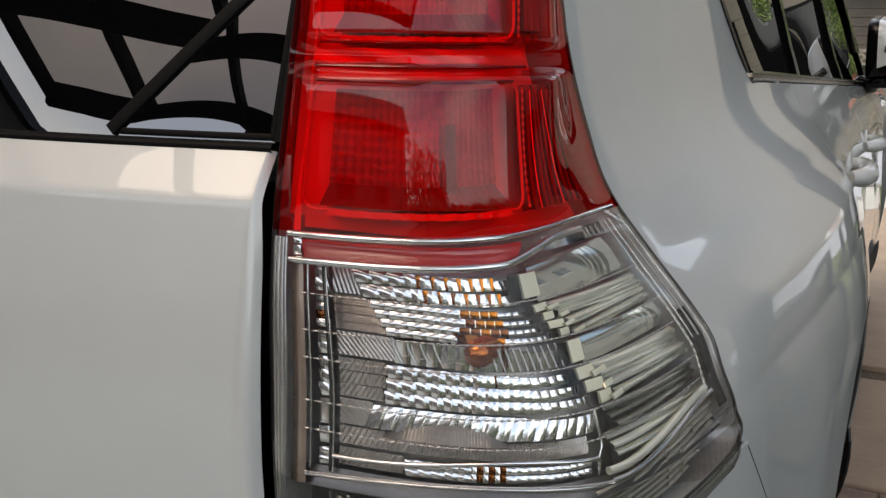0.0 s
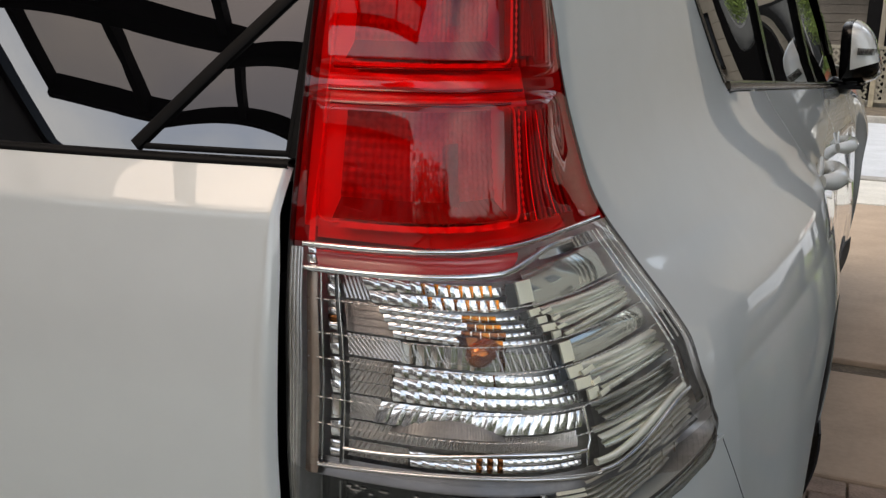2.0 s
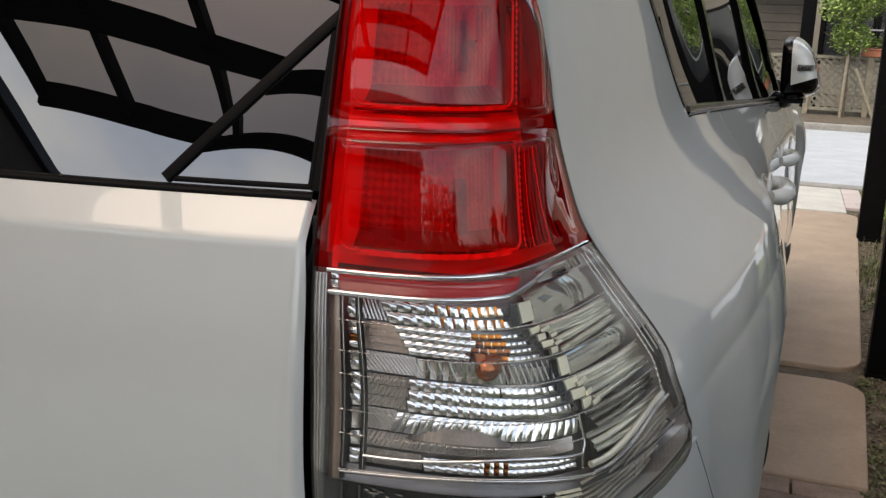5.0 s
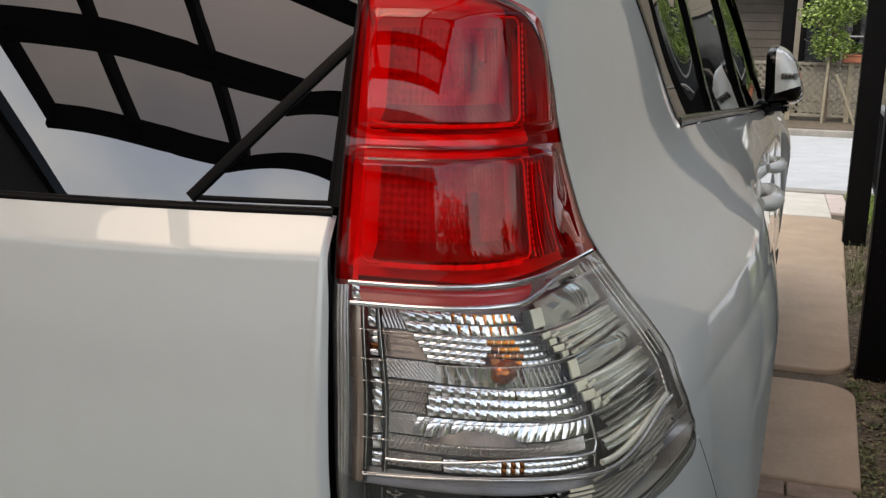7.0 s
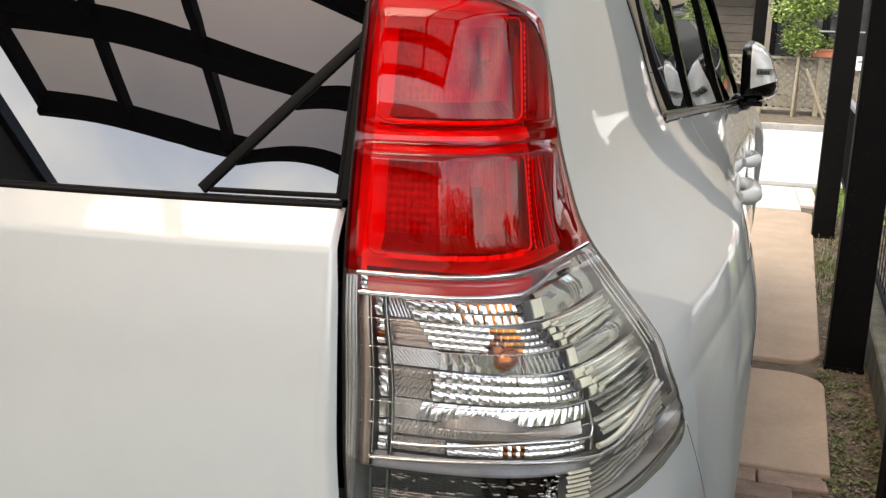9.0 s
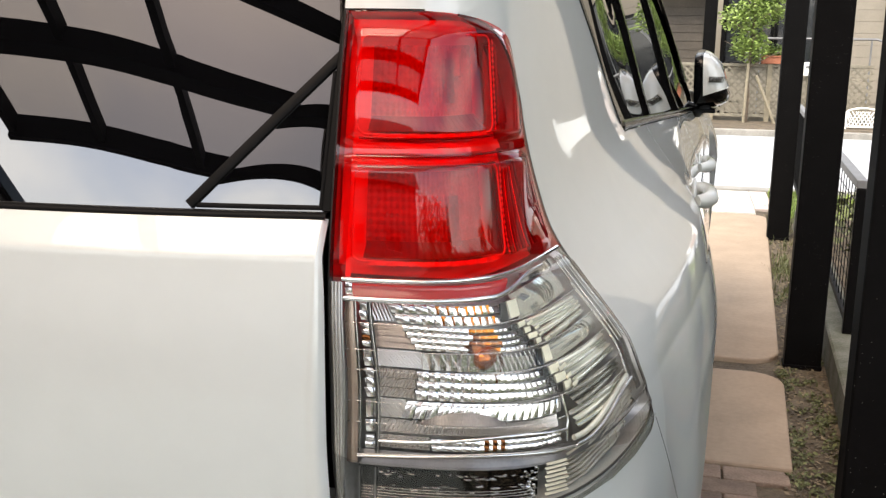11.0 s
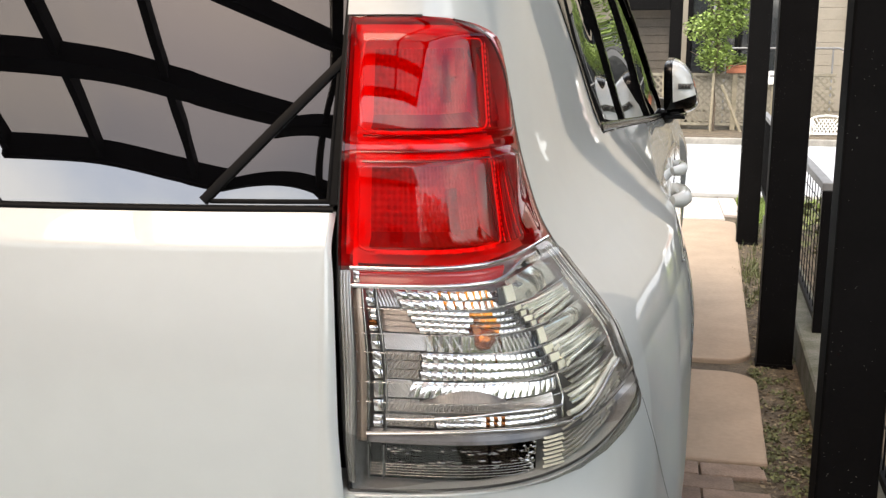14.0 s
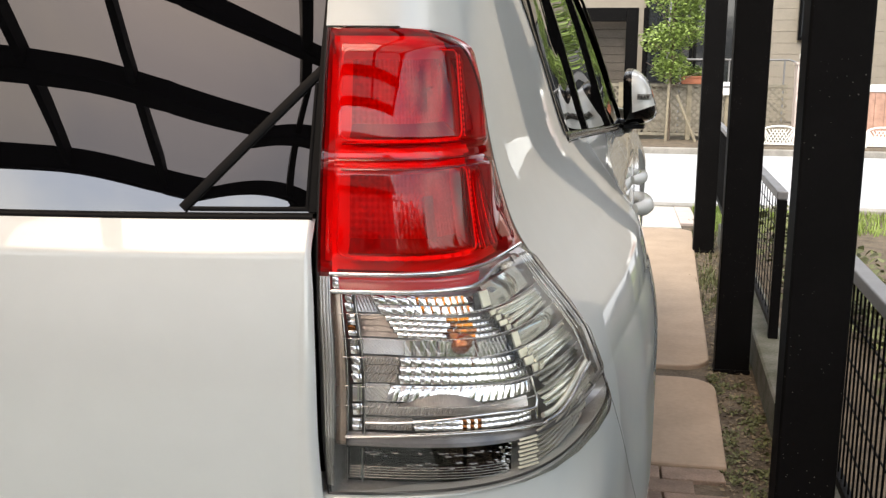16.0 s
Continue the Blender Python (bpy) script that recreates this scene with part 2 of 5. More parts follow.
def sheet(rows, thick=0.0, wrap=False):
    """A quad sheet through rows of points, made thick to its back side."""
    bm = bmesh.new()
    grid = [[p and bm.verts.new(p) for p in row] for row in rows]
    for a, b in zip(grid, grid[1:]):
        n = len(a)
        for i in range(n if wrap else n - 1):
            j = (i + 1) % n
            if None in (a[i], a[j], b[i], b[j]):
                continue
            try:
                bm.faces.new((a[i], a[j], b[j], b[i]))
            except ValueError:
                pass
    if thick:
        bm.normal_update()
        bmesh.ops.solidify(bm, geom=bm.faces[:], thickness=thick)
    return bm


def tube(points, r, sides=8, closed=False, bm=None):
    """A round bar along points; r may be a list."""
    bm = bm or bmesh.new()
    pts = [Vector(p) for p in points]
    n = len(pts)
    rings = []
    for i, p in enumerate(pts):
        a, b = pts[max(i - 1, 0)], pts[min(i + 1, n - 1)]
        if closed:
            a, b = pts[i - 1], pts[(i + 1) % n]
        d = (b - a).normalized()
        u = d.cross(Vector((0, 0, 1)))
        u = u.normalized() if u.length > 1e-3 else Vector((1, 0, 0))
        v = d.cross(u)
        rad = r[i] if isinstance(r, (list, tuple)) else r
        rings.append([bm.verts.new(p + rad * (math.cos(2 * math.pi * k / sides) * u + math.sin(2 * math.pi * k / sides) * v)) for k in range(sides)])
    for i in range(n if closed else n - 1):
        a, b = rings[i], rings[(i + 1) % n]
        for k in range(sides):
            bm.faces.new((a[k], a[(k + 1) % sides], b[(k + 1) % sides], b[k]))
    if not closed:
        bm.faces.new(rings[0][::-1])
        bm.faces.new(rings[-1])
    return bm


def span(a, b, n):
    return [a + (b - a) * i / (n - 1) for i in range(n)]


# ---- the car's form ----
def bisect(zs, z):
    """The stretch of the knots that z falls into."""
    a, b = 0, len(zs) - 1
    while b - a > 1:
        m = (a + b) // 2
        if z > zs[m]:
            a = m
        else:
            b = m
    return a


def table(zs, vs):
    """A smooth curve through the knots (zs, vs)."""
    n = len(zs)
    m = [(vs[min(i + 1, n - 1)] - vs[max(i - 1, 0)]) / (zs[min(i + 1, n - 1)] - zs[max(i - 1, 0)]) for i in range(n)]

    def value(z):
        if z <= zs[0]:
            return vs[0]
        if z >= zs[-1]:
            return vs[-1]
        i = bisect(zs, z)
        h = zs[i + 1] - zs[i]
        t = (z - zs[i]) / h
        a, b = vs[i], vs[i + 1]
        return ((2 * t**3 - 3 * t**2 + 1) * a + (t**3 - 2 * t**2 + t) * h * m[i]
                + (3 * t**2 - 2 * t**3) * b + (t**3 - t**2) * h * m[i + 1])
    return value


def soft_table(zs, vs, wide=0.028):
    """The same curve with its bends eased, so that reflections run smoothly over it."""
    raw = table(zs, vs)
    lo, hi, step = zs[0] - 0.1, zs[-1] + 0.1, 0.004
    e = 0.004
    ends = ((raw(zs[0] + e) - raw(zs[0])) / e, (raw(zs[-1]) - raw(zs[-1] - e)) / e)
    def far(z):
        return raw(z) + (ends[0] * (z - zs[0]) if z < zs[0] else ends[1] * (z - zs[-1]) if z > zs[-1] else 0.0)
    offs = [k * wide / 4 for k in range(-10, 11)]
    wts = [math.exp(-0.5 * (o / wide) ** 2) for o in offs]
    tot = sum(wts)
    n = int((hi - lo) / step) + 1
    return table([lo + step * i for i in range(n)], [sum(w * far(lo + step * i + o) for o, w in zip(offs, wts)) / tot for i in range(n)])


MID = -0.70                       # the car's middle line
GATE = -0.045                     # the tailgate's edge
SET_IN = 0.017                    # how far the tailgate lies behind the lamps' faces
LEV = [0.30, 0.45, 0.60, 0.75, 0.85, 0.92, 1.00, 1.06, 1.13, 1.20, 1.30, 1.40, 1.60, 1.75, 1.82]
side_x = soft_table(LEV, [0.20, 0.235, 0.255, 0.257, 0.252, 0.237, 0.187, 0.142, 0.122, 0.112, 0.098, 0.080, 0.030, -0.04, -0.16])
rear_y = soft_table(LEV, [0.05, 0.0, -0.02, -0.026, -0.028, -0.028, -0.022, -0.010, 0.0085, 0.026, 0.052, 0.084, 0.155, 0.24, 0.36])
door_x = soft_table([0.3, 0.6, 0.85, 0.92, 1.0, 1.06, 1.13, 1.2, 1.5, 1.82], [0.060, 0.040, 0.025, 0.035, 0.060, 0.070, 0.04, 0.035, 0.03, 0.02])
flare_x = soft_table([0.3, 0.45, 0.6, 0.75, 0.85, 0.95, 1.06, 1.2], [0.045, 0.050, 0.045, 0.045, 0.044, 0.020, 0.0, 0.0])
front_y = table([0.3, 0.5, 0.8, 0.95, 1.02, 1.08, 1.12, 1.2, 1.75, 1.82], [4.45, 4.55, 4.56, 4.50, 4.38, 3.90, 3.40, 3.22, 2.45, 2.2])


def ease(a, b, v):
    t = min(1.0, max(0.0, (v - a) / (b - a)))
    return t * t * (3 - 2 * t)


def crease(z):
    """The edge along the top of the wheel arch flare."""
    return max(0.0, 1.0 - math.sqrt(((z - 0.968) / 0.060) ** 2 + 0.0012))


def swell(d):
    """How the side widens from the lamp to the door: soonest at first."""
    u = min(1.0, max(0.0, (d - 0.20) / 0.85))
    return 1 - (1 - u) ** 2


def flank(y, z):
    """The right side's x at (y, z)."""
    return (side_x(z) - 0.15 * max(0.0, z - 1.16) * ease(0.60, 1.35, y) + 0.01 * (y - 0.5 + math.hypot(y - 0.5, 0.2)) + 0.028 * ease(1.03, 1.13, z) * ease(1.0, 2.7, y) + door_x(z) * swell(y - rear_y(z))
            + 0.0110 * crease(z) * ease(0.14, 0.46, y - rear_y(z)) * ease(1.35, 1.05, y)
            + flare_x(z) * (ease(0.25, 0.60, y - rear_y(z)) * math.exp(-((y - 0.98) / 0.58) ** 2) + math.exp(-((y - 3.76) / 0.42) ** 2)))


def hull(s, z):
    """The right half of the body: s < 0 the back (metres from the tailgate's edge), 0..1 the corner, past 1 the side (metres + 1)."""
    y0 = rear_y(z)
    if s <= 0:
        d = (s / (GATE - MID))
        e = 1 - (1 + d) ** 3
        return Vector((GATE + s, y0 + SET_IN - 0.050 * e - 0.30 * max(0.0, z - 1.12) ** 2 * e, z))
    xs = flank(y0 + 0.34, z)
    if s <= 1:
        p0, p2 = (GATE, y0 + SET_IN), (xs, y0 + 0.34)
        k = 0.9
        xc = xs - door_x(z) * (swell(0.34) - 0.073) - 0.003 - 0.05 * (1 - ease(0.84, 1.02, z))
        slope = (flank(y0 + 0.35, z) - xs) / 0.01
        a = (p0[0] + k * (xc - p0[0]), p0[1] + k * (y0 + 0.022 - p0[1]))
        b = (xs - slope * 0.286 - 0.02 * (1 - ease(0.84, 1.02, z)), y0 + 0.34 - 0.286)
        t = s
        w = ((1 - t) ** 3, 3 * t * (1 - t) ** 2, 3 * t * t * (1 - t), t ** 3)
        return Vector((w[0] * p0[0] + w[1] * a[0] + w[2] * b[0] + w[3] * p2[0],
                       w[0] * p0[1] + w[1] * a[1] + w[2] * b[1] + w[3] * p2[1], z))
    y = y0 + 0.34 + (s - 1)
    return Vector((flank(y, z), y, z))


def proud(s, z, d):
    """A point d metres outside the body."""
    e = 0.004
    a, b = hull(s - e, z), hull(s + e, z)
    c, f = hull(s, z - e), hull(s, z + e)
    n = (b - a).cross(f - c).normalized()
    return hull(s, z) + n * d


FRONT_C = 0.42                    # how far the front corner's rounding reaches back
LAMP_LO, LAMP_HI, RED_LO, CLEAR_LO = 0.848, 1.300, 1.067, 0.910
lamp_right = table([0.848, 0.8521, 0.8577, 0.8639, 0.871, 0.8782, 0.9073, 0.9394, 0.9657, 0.9835, 1.008, 1.0393, 1.0673, 1.0896, 1.1241, 1.1688, 1.1968, 1.2169, 1.252, 1.2791, 1.2911, 1.2966, 1.299, 1.300],
                   [0.0997, 0.2776, 0.414, 0.558, 0.738, 0.897, 0.911, 0.896, 0.8964, 0.890, 0.877, 0.8565, 0.828, 0.8064, 0.7803, 0.738, 0.7155, 0.7045, 0.664, 0.5915, 0.5065, 0.3884, 0.254, 0.121])
# the lamp's inner edge and the tailgate's edge beside it
lamp_left = table([0.80, 0.85, 0.885, 0.92, 1.005, 1.05, 1.09, 1.15, 1.30], [0.046, 0.0415, 0.0365, 0.0330, 0.0285, 0.0260, 0.0235, 0.0218, 0.0215])
gate_edge = table([0.80, 0.85, 0.885, 0.92, 1.005, 1.05, 1.087, 1.12], [0.039, 0.0350, 0.0310, 0.0275, 0.0235, 0.0200, 0.0140, 0.0125])
RIGHT, LEFT = 1, -1


def mirror(p, side):
    return p if side == RIGHT else Vector((2 * MID - p.x, p.y, p.z))


def skin(ss, zs, side=RIGHT, d=0.0, thick=0.0):
    """A sheet of the body: ss(z) gives the row's stations; d may depend on (s, z)."""
    rows = []
    for z in zs:
        row = [mirror(proud(s, z, d(s, z) if callable(d) else d), side) for s in ss(z)]
        rows.append(row if side == RIGHT else row[::-1])
    return sheet(rows, thick)


def stations(a, b, n):
    return lambda z: span(a(z) if callable(a) else a, b(z) if callable(b) else b, n)


def side_s(y):
    """The station of the place y metres along the side, at the height z."""
    return lambda z: 1 + y - rear_y(z) - 0.34


def window_s(z):
    return 1.466 - 1.62 * (z - 1.136)


car = thing("car", "pearl white estate off-roader parked on the slabs of a carport", "car", at=(MID, 2.2, 0))
car_inv = car.matrix_basis.inverted()


def fit_in(ob):
    """Hangs a top part on the car without moving it."""
    ob.parent = car
    ob.matrix_parent_inverse = car_inv
    return ob


def car_part(name, bm, mat, label="", smooth=True):
    return fit_in(link(name, bm, mat, None, label, smooth))




def under_edge(z):
    """Where the bumper meets the wing."""
    return min(1.16, 0.925 + 0.92 * (0.8775 - z))


BELT = 1.135


def trim_arch(bm, side, yc):
    """Draws the ragged edge of a wheel opening out to a true round."""
    for v in bm.verts:
        dy, dz = v.co.y - yc, v.co.z - 0.38
        r = math.hypot(dy, dz)
        if r < 0.47 and any(e.is_boundary for e in v.link_edges) and dz > 0.085:
            y, z = yc + dy * 0.44 / r, 0.38 + dz * 0.44 / r
            v.co = mirror(Vector((flank(y, z), y, z)), side)
def belt_drop(y):
    """How far the line under the side windows has fallen on its way forward."""
    return 0.045 * max(0.0, y - 0.86)
def lowered(y, z):
    return z - belt_drop(y) * max(0.0, (1.60 - z) / 0.454)
for side in (RIGHT, LEFT):
    fine = 1 if side == RIGHT else 3
    # wing behind the rear door, round to the lamp, and the pillar above it, in one sheet
    def arch_skip(y, z, yc=0.98):
        return (y - yc) ** 2 + (z - 0.38) ** 2 < 0.44 ** 2
    rows = []
    for z in span(0.46, 0.8765, 33) + span(0.8790, BELT, 66 // fine) + span(BELT + 0.003, 1.27, 54 // fine) + span(1.273, 1.2975, 16 // fine) + [1.2995, 1.3012] + span(1.31, 1.64, 14):
        front_b = max(1.03, window_s(max(z, BELT)))
        a = under_edge(z) if z < 0.878 else lamp_right(min(z, 1.2990)) + 0.004
        row = [proud(s, z, 0) for s in span(side_s(1.16)(z), front_b, 16)[:-1]] if z <= BELT else [None] * 15
        row += [proud(s, z, 0) for s in span(front_b, max(1.01, a + 0.03), 24)] + [proud(s, z, 0) for s in span(max(1.0, a + 0.02), a, 44)]
        row += [proud(s, z, 0) for s in span(a, 0.016, 7)[1:]] if z > 1.30 else [None] * 6
        rows.append([p and mirror(p, side) for p in (row[::-1] if side == RIGHT else row)])
    bm = sheet(rows)
    bmesh.ops.delete(bm, geom=[f for f in bm.faces if arch_skip(f.calc_center_median().y, f.calc_center_median().z)], context="FACES")
    trim_arch(bm, side, 0.98)
    for v in bm.verts:
        if v.co.y > 0.86 and BELT >= v.co.z > BELT - belt_drop(v.co.y):
            z = BELT - belt_drop(v.co.y)
            v.co = mirror(Vector((flank(v.co.y, z), v.co.y, z)), side)
    bmesh.ops.dissolve_degenerate(bm, dist=0.0002, edges=bm.edges[:])
    bmesh.ops.solidify(bm, geom=bm.faces[:], thickness=0.003)
    car_part("quarter_panel", bm, paint)
    # doors
    for y0, y1 in ((1.1635, 2.05), (2.0535, 3.06)):
        rows = []
        for k in span(0, 1, 30):
            row = [(y, 0.46 + (BELT - belt_drop(y) - 0.46) * k) for y in span(y0, y1, 30)]
            rows.append([mirror(Vector((flank(y, z), y, z)), side) for y, z in row])
        bm = sheet(rows if side == RIGHT else [r[::-1] for r in rows])
        bmesh.ops.delete(bm, geom=[f for f in bm.faces if arch_skip(f.calc_center_median().y, f.calc_center_median().z)], context="FACES")
        trim_arch(bm, side, 0.98)
        bmesh.ops.solidify(bm, geom=bm.faces[:], thickness=0.003)
        door = car_part("door", bm, paint)
        # the pull handle, with its cup
        yh = 1.27 if y0 < 2 else 2.13
        zc = 0.972 if y0 < 2 else 0.938
        def hp(dy, dz, out):
            return mirror(Vector((flank(yh + dy, zc + dz) + out, yh + dy, zc + dz)), side)
        pts = [hp(-0.085, 0, 0.000), hp(-0.075, 0.001, 0.018), hp(-0.04, 0.002, 0.028), hp(0.02, 0.002, 0.030), hp(0.07, 0, 0.026), hp(0.10, 0, 0.018), hp(0.115, 0, 0.000)]
        bm = tube(pts, [0.012, 0.016, 0.017, 0.017, 0.017, 0.016, 0.012], 12)
        part("door_handle", bm, paint, door, "body-coloured pull handle")
        bm = bmesh.new()
        bmesh.ops.create_uvsphere(bm, u_segments=20, v_segments=10, radius=1, matrix=Matrix.Translation(hp(-0.01, 0, -0.004)) @ Matrix.Diagonal((0.007, 0.070, 0.036, 1)))
        part("handle_cup", bm, paint, door)
    # front wing
    bm = skin(stations(side_s(3.066), side_s(4.10), 30), span(0.46, 1.02, 24), side)
    bmesh.ops.delete(bm, geom=[f for f in bm.faces if arch_skip(f.calc_center_median().y, f.calc_center_median().z, 3.76)], context="FACES")
    trim_arch(bm, side, 3.76)
    car_part("front_wing", bm, paint)
    # sill, and the arch liners
    car_part("sill", skin(stations(side_s(1.35), side_s(3.4), 20), span(0.30, 0.455, 6), side, d=lambda s, z: 0.012 * math.sin(math.pi * (z - 0.28) / 0.19), thick=0.004), rubber)
    for yc in (0.98, 3.76):
        arc = [mirror(Vector((flank(yc + 0.44 * math.cos(a), max(0.46, 0.38 + 0.44 * math.sin(a))) - 0.008, yc + 0.44 * math.cos(a), 0.38 + 0.44 * math.sin(a))), side) for a in span(0.1, math.pi - 0.1, 30)]
        car_part("arch_trim", tube(arc, 0.006, 8), grey_trim)
        inner = [[mirror(Vector((x, yc + 0.45 * math.cos(a), 0.38 + 0.45 * math.sin(a))), side) for a in span(-0.3, math.pi + 0.3, 24)] for x in (0.24, -0.1)]
        car_part("arch_liner", sheet(inner), rubber)
    # belt moulding and side glass with its black pillars
    rows = [[mirror(Vector((flank(y, 1.146 - belt_drop(y)) + dx, y, 1.146 - belt_drop(y) + dz)), side) for dx, dz in ((-0.02, -0.009), (0.002, -0.009), (0.003, -0.003), (0.001, 0.005), (-0.02, 0.005))] for y in span(0.83, 3.02, 30)]
    car_part("belt_moulding", sheet(rows if side == RIGHT else [r[::-1] for r in rows]), black_trim)
    def glass_y0(z):
        return rear_y(z) + 0.34 + window_s(z) - 1
    for ya, yb in ((None, 1.32), (1.36, 2.02), (2.10, 2.98)):
        def ga(z, ya=ya):
            return (glass_y0(z) + 0.012) if ya is None else ya
        def gb(z, yb=yb):
            return yb if yb < 2.5 else yb - max(0.0, (z - 1.2) * 1.4)
        rows = [[mirror(Vector((flank(y, lowered(y, z)) - 0.008, y, lowered(y, z))), side) for y in span(ga(z), gb(z), 14)] for z in span(1.148, 1.60, 12)]
        car_part("side_window", sheet(rows if side == RIGHT else [r[::-1] for r in rows], 0.004), side_glass, "dark tinted side window")
    for yp, wdt in ((1.34, 0.05), (2.06, 0.09), (2.97, 0.07)):
        rows = [[mirror(Vector((flank(yp, lowered(yp, z)) + (-0.002 if wdt < .07 else 0.0), yp - (max(0.0, (z - 1.2) * 1.4) if yp > 2.5 else 0) + k * wdt / 2, lowered(yp, z))), side) for k in (-1, -0.5, 0, 0.5, 1)] for z in span(1.15, 1.62, 12)]
        car_part("window_pillar", sheet(rows if side == RIGHT else [r[::-1] for r in rows], 0.01), black_trim)
    rows = [[mirror(Vector((flank(glass_y0(z) + k, z) + 0.002, glass_y0(z) + k, z)), side) for k in (-0.002, 0.006, 0.014)] for z in span(1.15, 1.62, 14)]
    car_part("window_seal", sheet(rows if side == RIGHT else [r[::-1] for r in rows], 0.006), black_trim)
    # roof rail edge above the windows
    rows = [[mirror(Vector((flank(y, z), y, z)), side) for y in span(0.5, 2.55, 24)] for z in span(1.60, 1.65, 4)]
    car_part("roof_side", sheet(rows if side == RIGHT else [r[::-1] for r in rows], 0.004), paint)

# bumper, in one piece round both corners
def bumper_out(s, z):
    return 0.004 + 0.016 * ease(0.835, 0.74, z) * (1 - ease(0.55, 0.95, s))
half = lambda z: span(-0.655, 0, 14) + span(0.03, under_edge(z) - 0.006, 36)
rows = []
def bumper_top(s):
    return 0.8462 + 0.0337 * min(0.905, max(0.0, s)) - min(0.002, 0.15 * max(0.0, s - 0.905))
for k in span(0, 1, 30):
    r = [proud(s, 0.34 + (bumper_top(s) - 0.34) * k, bumper_out(s, 0.34 + (bumper_top(s) - 0.34) * k)) for s in half(0.34 + 0.52 * k)]
    rows.append([mirror(p, LEFT) for p in r[:0:-1]] + r)
car_part("rear_bumper", sheet(rows, 0.004), paint)
for side in (RIGHT, LEFT):
    car_part("bumper_seam", tube([mirror(proud(under_edge(z) - 0.002, z, 0.0022), side) for z in span(0.873, 0.48, 40)], 0.0022, 6), rubber)
    ledge = [[mirror(proud(s, bumper_top(s) + dz, bumper_out(s, 0.86) + dd), side) for s in span(0.0, 0.895, 50)] for dz, dd in ((-0.002, 0.0), (0.0008, -0.002), (0.0012, -0.012), (0.0015, -0.055))]
    car_part("bumper_lip", tube([mirror(proud(s, bumper_top(s) - 0.0018, bumper_out(s, 0.86) - 0.0006), side) for s in span(0.05, 0.90, 60)], 0.0022, 8), paint)
    car_part("bumper_ledge", sheet(ledge if side == RIGHT else [r[::-1] for r in ledge]), paint)

# roof, scuttle, bonnet and nose
def ring(z):
    """The whole way round the upper body at the height z, from the middle of the back."""
    pts = [hull(s, z) for s in span(-0.655, 0, 8)] + [hull(s, z) for s in span(0.1, 1.0, 10)]
    yb = front_y(z) - FRONT_C
    pts += [Vector((flank(y, z), y, z)) for y in span(rear_y(z) + 0.36, yb, 22)]
    xs = flank(yb, z)
    for i in range(1, 9):
        t = i / 9
        a, b = Vector((xs, yb, z)), Vector((MID, front_y(z), z))
        c, d = Vector((xs - 0.01, front_y(z) - 0.06, z)), Vector((xs - 0.18, front_y(z), z))
        pts.append(a * (1 - t) ** 3 + 3 * c * t * (1 - t) ** 2 + 3 * d * t * t * (1 - t) + b * t ** 3)
    return pts + [mirror(p, LEFT) for p in pts[::-1]]
rows = [ring(z) for z in (1.645, 1.69, 1.73, 1.77, 1.80, 1.82)]
rows += [[p.lerp(Vector((MID, p.y, 1.835)), 0.25) + Vector((0, 0, 0.008)) for p in rows[-1]]]
rows += [[Vector((MID + (p.x - MID) * 0.3, 1.35 + (p.y - 1.35) * 0.75, 1.852)) for p in rows[-1]]]
rows += [[Vector((MID, 1.35 + (p.y - 1.35) * 0.1, 1.855)) for p in rows[-1]]]
car_part("roof", sheet(rows, wrap=True), paint)
def front_ring(z, y_from):
    full = ring(z)
    n = len(full) // 2
    keep = full[18 + 22 - 1:n] if y_from is None else full[n - 9:n]
    return keep + [mirror(p, LEFT) for p in keep[::-1]]
car_part("nose", sheet([front_ring(z, None) for z in span(0.40, 1.00, 16)]), paint)
bonnet_rows = []
for y in span(4.42, 3.22, 14):
    z = 1.0 + 0.12 * ease(4.45, 3.2, y) + 0.01
    w = flank(min(y, 4.0), 1.0) - 0.02 - 0.12 * ease(4.0, 4.5, y) - MID
    bonnet_rows.append([Vector((MID + w * k, y, z + 0.03 * (1 - k * k) - 0.03 * abs(k) ** 8)) for k in span(-1, 1, 17)])
car_part("bonnet", sheet(bonnet_rows[::-1], 0.004), paint)
car_part("windscreen", sheet([front_ring(z, 1) for z in span(1.12, 1.66, 10)]), tinted, "dark windscreen")
# a dim cabin and floor pan inside
car_part("floor_pan", box((MID - 0.85, 0.15, 0.40), (MID + 0.85, 4.3, 0.46), 0.02), rubber, smooth=False)
for y in (1.15, 2.15):
    for x in (MID - 0.40, MID + 0.40):
        bm = box((x - 0.25, y, 0.62), (x + 0.25, y + 0.5, 0.80), 0.05)
        seat = car_part("seat", bm, cabin_mat)
        part("seat_back", box((x - 0.24, y - 0.12, 0.75), (x + 0.24, y + 0.03, 1.28), 0.05), cabin_mat, seat)
        part("headrest", box((x - 0.12, y - 0.10, 1.30), (x + 0.12, y, 1.46), 0.04), cabin_mat, seat)

